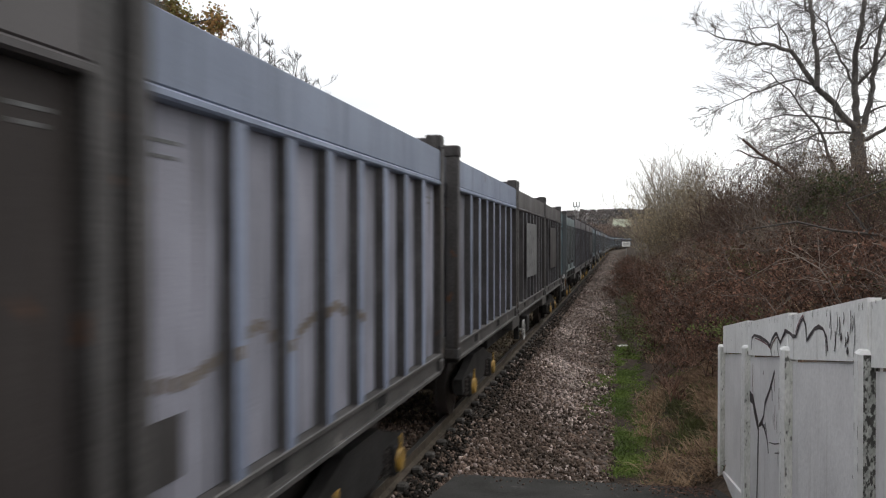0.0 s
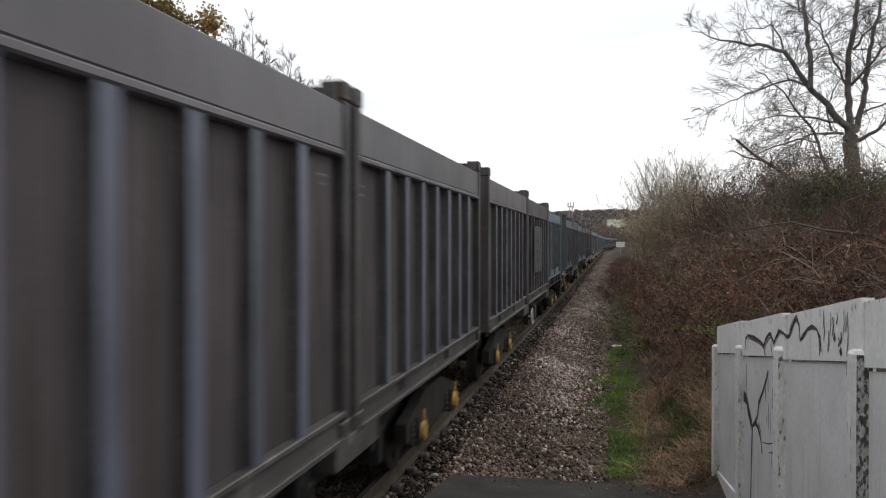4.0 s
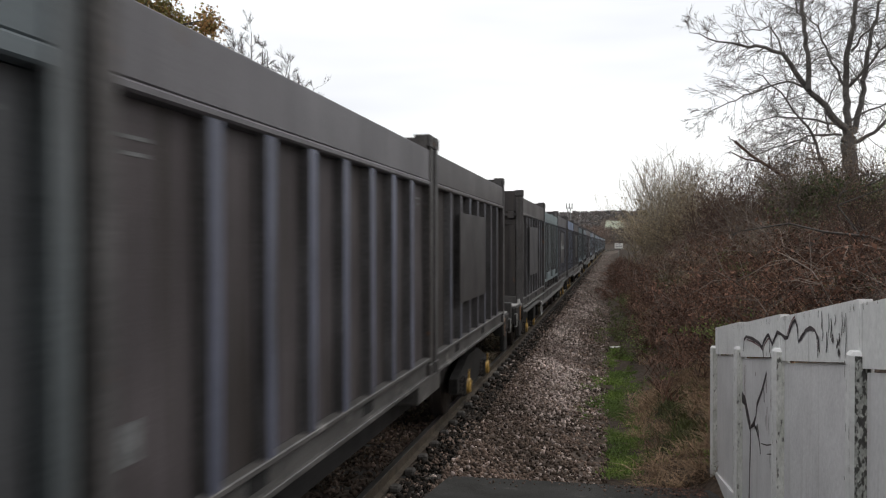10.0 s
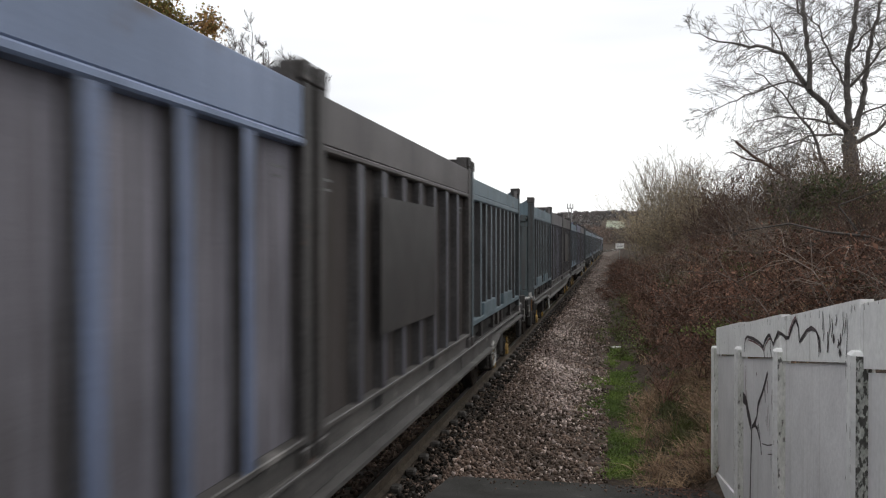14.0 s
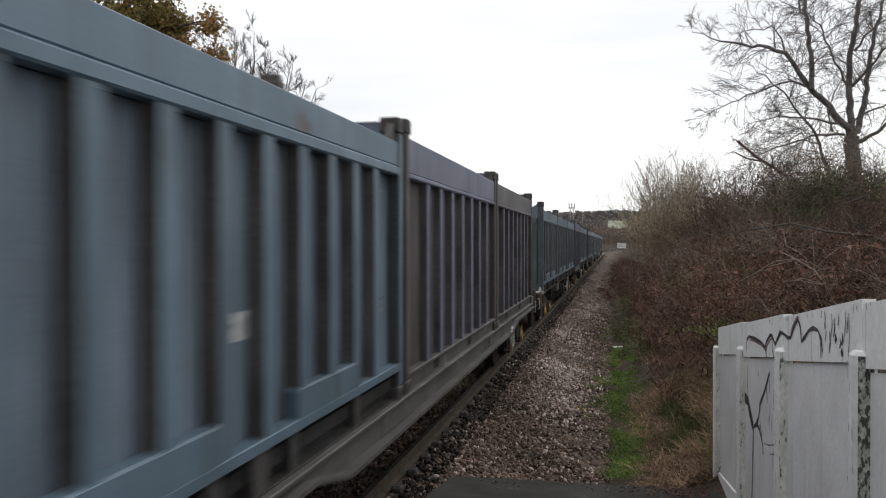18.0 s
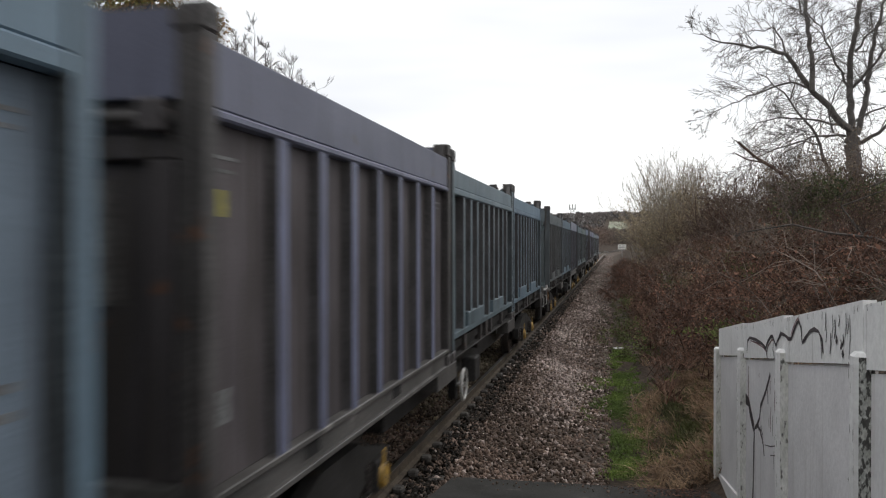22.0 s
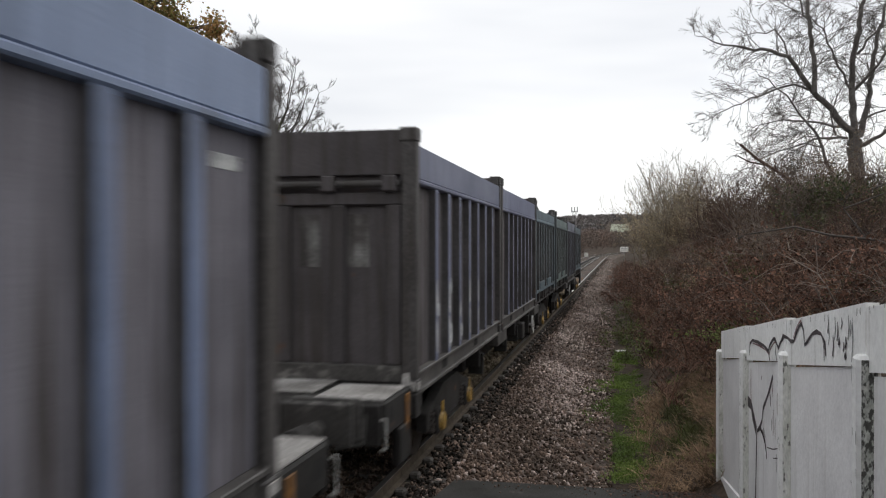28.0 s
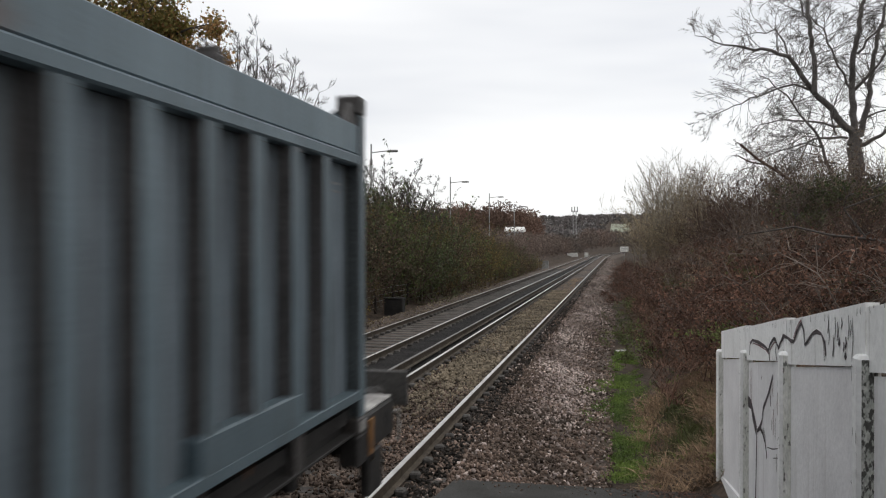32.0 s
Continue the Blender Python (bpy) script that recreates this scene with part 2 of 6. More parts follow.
M_OILY = mat("oily_ballast", (0.020, 0.018, 0.017), (0.011, 0.010, 0.010), 1.5, 0.9, 0.9, 16, speck=0.6, bump_size=0.04, rand=0, spec=0.12)
M_TAR = mat("ramp_asphalt", (0.055, 0.054, 0.051), (0.038, 0.037, 0.034), 2.0, 0.9, 0.6, 90, worn=(0.10, 0.095, 0.085), worn_at=0.66, rand=0, spec=0.15)
M_EARTH = mat("bank_earth", (0.081, 0.060, 0.046), (0.044, 0.034, 0.026), 0.8, 1.0, 0.8, 9, speck=0.5, bump_size=0.05, rand=0, spec=0.12)
M_FENCE = mat("fence_white_paint", (0.90, 0.90, 0.89), (0.82, 0.82, 0.81), 2.0, 0.75, 0.35, 30, speck=0.07, streak=(0.45, 0.44, 0.41), streak_at=0.66, worn=(0.25, 0.24, 0.22), worn_at=0.71, rand=0.05)
M_FENCE_PANEL = mat("fence_panel_paint", (0.82, 0.81, 0.815), (0.72, 0.71, 0.715), 2.0, 0.75, 0.35, 30, speck=0.05, streak=(0.62, 0.60, 0.59), streak_at=0.66, worn=(0.30, 0.29, 0.27), worn_at=0.74, rand=0.08)
M_FENCE_OLD = mat("fence_flaked_concrete", (0.60, 0.61, 0.58), (0.34, 0.35, 0.32), 22.0, 0.9, 0.6, 90, rand=0, stretch=(1, 1, 0.45), speck=0.3, worn=(0.085, 0.085, 0.078), worn_at=0.475)
M_FENCE_WORN = mat("fence_worn_paint", (0.80, 0.80, 0.77), (0.60, 0.61, 0.56), 16.0, 0.9, 0.5, 90, rand=0.1, stretch=(1, 1, 0.35), speck=0.15, worn=(0.16, 0.16, 0.145), worn_at=0.60)
M_FENCE_STAIN = mat("fence_dark_stain", (0.16, 0.155, 0.14), (0.30, 0.29, 0.27), 12.0, 0.9, 0.0, 60)
M_TAG = mat("tag_marker_black", (0.03, 0.025, 0.028), (0.09, 0.07, 0.075), 12.0, 0.7, 0.0, 60)
M_TAG_RED = mat("tag_marker_red", (0.16, 0.06, 0.07), (0.25, 0.14, 0.14), 12.0, 0.7, 0.0, 60)
M_BARK = mat("bark_grey", (0.095, 0.085, 0.077), (0.06, 0.053, 0.047), 3.0, 0.95, 0.5, 30)
M_BARK_PALE = mat("bark_pale_grey", (0.155, 0.142, 0.132), (0.095, 0.086, 0.079), 3.0, 0.95, 0.5, 30)
M_HAZEL = mat("hazel_twig", (0.310, 0.270, 0.218), (0.207, 0.176, 0.140), 3.0, 0.95, 0.2, 30)
M_HAZELBUD = mat("hazel_last_leaves", (0.437, 0.356, 0.230), (0.276, 0.224, 0.149), 1.1, 0.95, 0.0, 20, island=0.6, rand=0.2, leaf=0.25)
# distance haze is painted in: the hill's brown is paled and greyed
M_HILLWOOD_HAZY = mat("hill_wood", (0.20, 0.178, 0.17), (0.155, 0.145, 0.142), 0.02, 1.0, 0.0, 1, island=0.25, rand=0, spec=0.12)
M_TWIG = mat("twig_brown", (0.122, 0.082, 0.067), (0.063, 0.044, 0.037), 3.0, 0.95, 0.2, 30, spec=0.12)
M_TWIG_PALE = mat("twig_straw", (0.27, 0.225, 0.195), (0.12, 0.095, 0.08), 3.0, 0.95, 0.2, 30, spec=0.12)
M_BRACKEN = mat("bracken_brown", (0.216, 0.120, 0.085), (0.092, 0.055, 0.043), 1.1, 0.95, 0.0, 20, island=0.75, rand=0.25, leaf=0.25, spec=0.12)
M_FROND = mat("bracken_frond", (0.185, 0.108, 0.076), (0.085, 0.055, 0.043), 0.8, 0.95, 0.0, 20, island=0.7, rand=0, leaf=0.2, spec=0.12)
M_SCRUB = mat("scrub_dun", (0.195, 0.146, 0.094), (0.091, 0.072, 0.052), 1.1, 0.95, 0.0, 20, island=0.75, rand=0.25, leaf=0.25, spec=0.12)
M_GREEN = mat("leaf_green", (0.145, 0.175, 0.055), (0.08, 0.10, 0.036), 1.1, 0.8, 0.0, 20, island=0.5, rand=0.25, leaf=0.3)
M_IVY = mat("leaf_dark_green", (0.085, 0.108, 0.036), (0.052, 0.066, 0.027), 1.1, 0.7, 0.0, 20, island=0.5, rand=0.25, leaf=0.2)
M_OAK = mat("leaf_russet", (0.354, 0.206, 0.073), (0.236, 0.136, 0.057), 0.9, 0.85, 0.0, 20, island=0.5, rand=0.1, leaf=0.35)
M_OLIVE = mat("leaf_olive", (0.232, 0.200, 0.059), (0.151, 0.135, 0.045), 0.9, 0.85, 0.0, 20, island=0.5, rand=0.1, leaf=0.35)
M_GOLD = mat("leaf_gold", (0.22, 0.155, 0.05), (0.12, 0.10, 0.04), 1.1, 0.85, 0.0, 20, island=0.5, rand=0.25, leaf=0.3)
M_GRASS = mat("grass_green", (0.17, 0.245, 0.05), (0.085, 0.13, 0.032), 1.0, 0.9, 0.0, 20, island=0.4, rand=0, leaf=0.3)
M_STRAW = mat("grass_straw", (0.488, 0.348, 0.226), (0.207, 0.140, 0.093), 1.0, 0.95, 0.0, 20, island=0.5, rand=0.1, leaf=0.2, spec=0.12)
M_RANK = mat("grass_rank", (0.105, 0.115, 0.036), (0.06, 0.062, 0.026), 1.0, 0.9, 0.0, 20, island=0.5, rand=0, leaf=0.3)
# lightened brown, with some distance haze mixed into the colour
M_FARWOOD_HAZY = mat("far_wood", (0.182, 0.134, 0.112), (0.138, 0.119, 0.103), 0.02, 1.0, 0.0, 1, island=0.14, rand=0, leaf=0.1, spec=0.12)
M_REDWOOD = mat("russet_wood", (0.185, 0.108, 0.078), (0.125, 0.092, 0.076), 0.05, 1.0, 0.0, 1, island=0.3, rand=0, leaf=0.1, spec=0.12)
M_FIELD = mat("far_field", (0.27, 0.29, 0.215), (0.235, 0.26, 0.18), 0.02, 1.0, 0.0, 1, rand=0)
M_STEEL = mat("galvanised_steel", (0.34, 0.34, 0.33), (0.25, 0.25, 0.245), 2.0, 0.5, 0.1, 40, metal=0.3)
M_DARKWOOD = mat("weathered_post", (0.06, 0.05, 0.042), (0.035, 0.03, 0.026), 2.0, 0.95, 0.4, 40, spec=0.12)
M_BRICK = mat("sky_block_brick", (0.16, 0.095, 0.07), (0.10, 0.065, 0.052), 0.8, 0.95, 0.4, 12, rand=0)


# ---- building helpers ----
def box(bm, x0, x1, y0, y1, z0, z1, bevel=0.0):
    c = Matrix.Translation(((x0 + x1) / 2, (y0 + y1) / 2, (z0 + z1) / 2)) @ Matrix.Diagonal((abs(x1 - x0), abs(y1 - y0), abs(z1 - z0), 1))
    r = bmesh.ops.create_cube(bm, size=1, matrix=c)
    if bevel:
        edges = {e for v in r["verts"] for e in v.link_edges}
        bmesh.ops.bevel(bm, geom=list(edges), offset=bevel, segments=1, affect="EDGES")
    return bm


def rod(bm, a, b, r0, r1=None, sides=10):
    a, b = Vector(a), Vector(b)
    m = Matrix.Translation((a + b) / 2) @ (b - a).to_track_quat("Z", "Y").to_matrix().to_4x4()
    bmesh.ops.create_cone(bm, cap_ends=True, segments=sides, radius1=r0, radius2=r0 if r1 is None else r1, depth=(b - a).length, matrix=m)
    return bm


def prism(bm, outline, x0, x1):
    """A flat outline of (y, z) points, given thickness from x0 to x1."""
    a = [bm.verts.new((x0, y, z)) for y, z in outline]
    b = [bm.verts.new((x1, y, z)) for y, z in outline]
    bm.faces.new(a)
    bm.faces.new(b[::-1])
    for i in range(len(a)):
        j = (i + 1) % len(a)
        bm.faces.new((a[j], a[i], b[i], b[j]))
    bmesh.ops.recalc_face_normals(bm, faces=bm.faces[:])
    return bm


def ring(bm, centre, radius, thick, axis="X", segs=20, sides=6):
    rows = []
    for i in range(segs):
        a = 2 * math.pi * i / segs
        rows.append([])
        for k in range(sides):
            c = 2 * math.pi * k / sides
            rr = radius + thick * math.cos(c)
            p = (thick * math.sin(c), rr * math.cos(a), rr * math.sin(a))
            if axis == "Y":
                p = (p[1], p[0], p[2])
            rows[-1].append(bm.verts.new(Vector(centre) + Vector(p)))
    for i in range(segs):
        for k in range(sides):
            bm.faces.new((rows[i][k], rows[(i + 1) % segs][k], rows[(i + 1) % segs][(k + 1) % sides], rows[i][(k + 1) % sides]))
    bmesh.ops.recalc_face_normals(bm, faces=bm.faces[:])
    return bm


def data(name, bm, material, smooth=False):
    me = bpy.data.meshes.new(name)
    bm.to_mesh(me)
    bm.free()
    me.materials.append(material)
    if smooth:
        me.shade_smooth()
    return me


def put(name, me, parent, m=None, label=""):
    ob = new(name, me)
    ob.parent = parent
    if m is not None:
        ob.matrix_basis = m
    return tagged(ob, label)


def part(name, bm, material, parent, label=""):
    return put(name, data(name, bm, material), parent, None, label)


def B():
    return bmesh.new()


def empty(name, label, category, group="", m=None, kind=""):
    ob = new(name)
    if m is not None:
        ob.matrix_basis = m
    return tagged(ob, label, category, group, kind)


def raw(name, verts, faces, material):
    me = bpy.data.meshes.new(name)
    me.from_pydata(verts, [], faces)
    me.materials.append(material)
    me.update()
    return me


# ---- the lie of the land ----
NEAR, FAR = -3.1325, -6.17      # centre lines of the two tracks
BEND_AT, BEND_R = 190.0, 1200.0


def bend(y):
    """How far the line has swung to the right at y."""
    return max(0.0, y - BEND_AT) ** 2 / (2 * BEND_R) if y < 900 else (710.0 ** 2 + 2 * 710.0 * (y - 900)) / (2 * BEND_R)


def on_track(s, centre=NEAR):
    d = max(0.0, s - BEND_AT)
    a = d / BEND_R
    if a == 0:
        return centre, s, 0.0
    r = BEND_R - centre
    return BEND_R - r * math.cos(a) , BEND_AT + r * math.sin(a), -math.degrees(a)


def step(a, z, v):
    v = min(1.0, max(0.0, (v - a) / (z - a)))
    return v * v * (3 - 2 * v)


def land(x, y):
    o = x - bend(y)
    n = noise.noise(Vector((x * 0.35, y * 0.25, 0))) * 0.22 + noise.noise(Vector((x * 0.07, y * 0.05, 3))) * 0.5
    h = -0.50
    right = step(0.2, 4.5, o) * 2.4 + step(4.5, 14.0, o) * 1.2
    left = step(9.0, 13.0, -o) * 1.0 + step(13, 40, -o) * 1.0
    h += right + left + n * (step(0.4, 2.5, o) + step(9.5, 12, -o))
    far = math.hypot(x, y)
    h += step(420, 1500, far) * (46 + 16 * noise.noise(Vector((x * 0.0016, y * 0.0016, 7))))
    return h


def grid(name, xs, ys, height, material):
    verts = [(x, y, height(x, y)) for y in ys for x in xs]
    w = len(xs)
    faces = [(j * w + i, j * w + i + 1, (j + 1) * w + i + 1, (j + 1) * w + i) for j in range(len(ys) - 1) for i in range(w - 1)]
    me = raw(name, verts, faces, material)
    me.shade_smooth()
    return new(name, me)


near_x = [v * 0.5 for v in range(-40, 41)]
xs = [-2600, -1700, -1100, -700, -450, -300, -200, -130, -85, -60, -45, -35, -28, -24] + near_x[1:] + [24, 28, 35, 45, 60, 85, 130, 200, 300, 450, 700, 1100, 1700, 2600]
ys = [-600, -300, -150, -80, -45, -30] + [v * 1.0 for v in range(-20, 80)] + [80 + v * 4 for v in range(0, 60)] + [320 + 30 * v for v in range(0, 40)] + [1550, 1700, 2000, 2600]
tagged(grid("ground", xs, ys, land, M_EARTH), "rough brown earth of the bank and cutting, reaching the hills", kind="structure")


def bed(x, y):
    o = x - bend(y)
    top = -0.20
    n = noise.noise(Vector((x * 1.3, y * 1.3, 5))) * 0.03
    fall = step(0.0, 1.7, o + 1.9)
    return top + n - 0.30 * fall - 0.5 * step(8.3, 9.6, -o)


rows_y = [-30, -12, -4] + [v * 0.5 for v in range(0, 100)] + [50 + 2 * v for v in range(0, 60)] + [170 + 6 * v for v in range(0, 60)]
cols = [-9.6, -9.0, -8.4, -7.6, -7.0, -6.2, -5.4, -4.8, -4.2, -3.7, -3.1, -2.5, -2.2, -1.9, -1.6, -1.3, -1.0, -0.7, -0.4, -0.1]
verts = [(c + bend(y), y, bed(c + bend(y), y)) for y in rows_y for c in cols]
w = len(cols)
bed_mesh = raw("ballast_bed", verts, [(j * w + i, j * w + i + 1, (j + 1) * w + i + 1, (j + 1) * w + i) for j in range(len(rows_y) - 1) for i in range(w - 1)], M_BALLAST)
bed_mesh.shade_smooth()
tagged(new("ballast_bed", bed_mesh), "grey-brown crushed stone ballast under the tracks", kind="structure")


cols = [-5.34, -4.95, -4.6, -4.25, -3.95]
verts = [(c + bend(y), y, bed(c + bend(y), y) + 0.05) for y in rows_y for c in cols]
w = len(cols)
oily = raw("dark_ballast_strip", verts, [(j * w + i, j * w + i + 1, (j + 1) * w + i + 1, (j + 1) * w + i) for j in range(len(rows_y) - 1) for i in range(w - 1)], M_OILY)
tagged(new("dark_ballast_strip", oily), "blackened oily ballast between the two tracks", kind="structure")


# ---- rails ----
RAIL_SHAPE = ((-0.07, -0.159), (0.07, -0.159), (0.07, -0.148), (0.012, -0.13), (0.01, -0.045), (0.035, -0.032), (0.035, -0.004), (-0.035, -0.004), (-0.035, -0.032), (-0.01, -0.045), (-0.012, -0.13), (-0.07, -0.148))
along_s = [-30.0 + 10 * i for i in range(62)]


def swept(shape, centre, dz=0.0):
    verts, faces = [], []
    k = len(shape)
    for s in along_s:
        x, y, a = on_track(s, centre)
        c, sn = math.cos(radians(a)), math.sin(radians(a))
        verts += [(x + u * c, y + u * sn, v + dz) for u, v in shape]
    for j in range(len(along_s) - 1):
        faces += [(j * k + i, j * k + (i + 1) % k, (j + 1) * k + (i + 1) % k, (j + 1) * k + i) for i in range(k)]
    return verts, faces


for tag, centre in (("near", NEAR), ("far", FAR)):
    for side in (-0.7525, 0.7525):
        rail = tagged(new("rail", raw("rail", *swept(RAIL_SHAPE, centre + side), M_RAIL)), "rusty steel running rail with a polished top", kind="structure")
        put("rail_head", raw("rail_head", *swept(((-0.033, -0.006), (0.033, -0.006), (0.03, 0.0), (-0.03, 0.0)), centre + side), M_RAILTOP), rail, None, "bright polished running surface")
for c in (NEAR - 0.7525 - 0.42,):
    third = tagged(new("conductor_rail", raw("conductor_rail", *swept(RAIL_SHAPE, c, 0.07), M_RAIL)), "brown steel conductor rail on grimy insulators", kind="structure")
    put("rail_head", raw("rail_head", *swept(((-0.033, -0.006), (0.033, -0.006), (0.03, 0.0), (-0.03, 0.0)), c, 0.0705), M_RAILDULL), third)

# ---- an unseen brick wall with an opening, added behind the platform to block sky ----
for x0, x1, z0, z1 in ((-60, -10.5, -1, 10.5), (2.6, 50, -1, 10.5), (-10.5, 2.6, 5.0, 10.5)):
    bm = B()
    box(bm, x0, x1, -20, -13, z0, z1)
    tagged(new("wall_south", data("wall_south", bm, M_BRICK)), "plain dark brick wall, unseen, added behind the platform to block sky light", kind="structure")

# ---- the ramp at the platform's end ----
RAMP_Y, RAMP_X0, RAMP_X1 = 9.32, -1.83, 1.02


def ramp_z(y):
    return min(0.92, -0.20 + (RAMP_Y - y) * 0.118)


bm = B()
prism(bm, ((-12, -0.7), (RAMP_Y, -0.7), (RAMP_Y, ramp_z(RAMP_Y)), (RAMP_Y - 9.5, 0.92), (-12, 0.92)), RAMP_X0, RAMP_X1 + 0.9)
bmesh.ops.bevel(bm, geom=[e for e in bm.edges if e.calc_length() > 1.5], offset=0.03, segments=2, affect="EDGES")
ramp = tagged(new("platform_ramp", data("platform_ramp", bm, M_TAR)), "worn dark asphalt ramp at the platform end", kind="structure")

# ---- white concrete fence beside the ramp ----
FX = 1.10
POST_Y = [9.68 - 1.857 * i for i in range(8)]
fence = empty("fence", "white-painted concrete panel fence with black scrawls, stepping down the ramp", "fence", m=pose(0.0015, 0, 0, 0, 0, -0.246))
for i, y in enumerate(POST_Y):
    zt = 1.31 + 0.218 * min(i, 5)
    bm = B()
    box(bm, FX - 0.055, FX + 0.05, y - 0.05, y + 0.05, ramp_z(y) - 0.5, zt, 0.018)
    for f in bm.faces:
        f.material_index = 1 if f.normal.y < -0.8 else 0
    post = part("post", bm, M_FENCE, fence, "post with its paint flaked to grey concrete" if i == 3 else "")
    post.data.materials.append(M_FENCE_OLD if i == 3 else M_FENCE_WORN)
for i in range(7):
    y1, y0 = POST_Y[i], POST_Y[i + 1]
    za, zb = 1.515 + 0.222 * min(i, 5), 1.525 + 0.226 * min(i + 1, 5)
    bm = B()
    prism(bm, ((y0 + 0.07, ramp_z(y0) - 0.4), (y1 - 0.07, ramp_z(y1) - 0.4), (y1 - 0.07, za - 0.304), (y0 + 0.07, zb - 0.304)), FX + 0.01, FX + 0.05)
    part("panel", bm, M_FENCE_PANEL, fence)
    bm = B()
    zf = lambda y: ramp_z(y) + 0.16
    prism(bm, ((y0 + 0.07, zf(y0) - 0.5), (y1 - 0.07, zf(y1) - 0.5), (y1 - 0.07, zf(y1)), (y0 + 0.07, zf(y0))), FX - 0.012, FX + 0.05)
    part("kick_board", bm, M_FENCE_PANEL, fence)
    bm = B()
    prism(bm, ((y0 + 0.012, zb - 0.295), (y1 - 0.012, za - 0.295), (y1 - 0.012, za), (y0 + 0.012, zb)), FX - 0.005, FX + 0.055)
    part("top_board", bm, M_FENCE, fence)


# ---- containers ----
LEN, HW = 6.06, 1.22
DEPTH = {"a": 0.085, "b": 0.108}
JOIN, MID_GAP, END_GAP = 0.119, 0.84, 3.23
DECK = 1.02
RIBS = {"a": [-2.05 + 0.69 * i for i in range(7)], "b": [-2.18 + 0.545 * i for i in range(9)]}


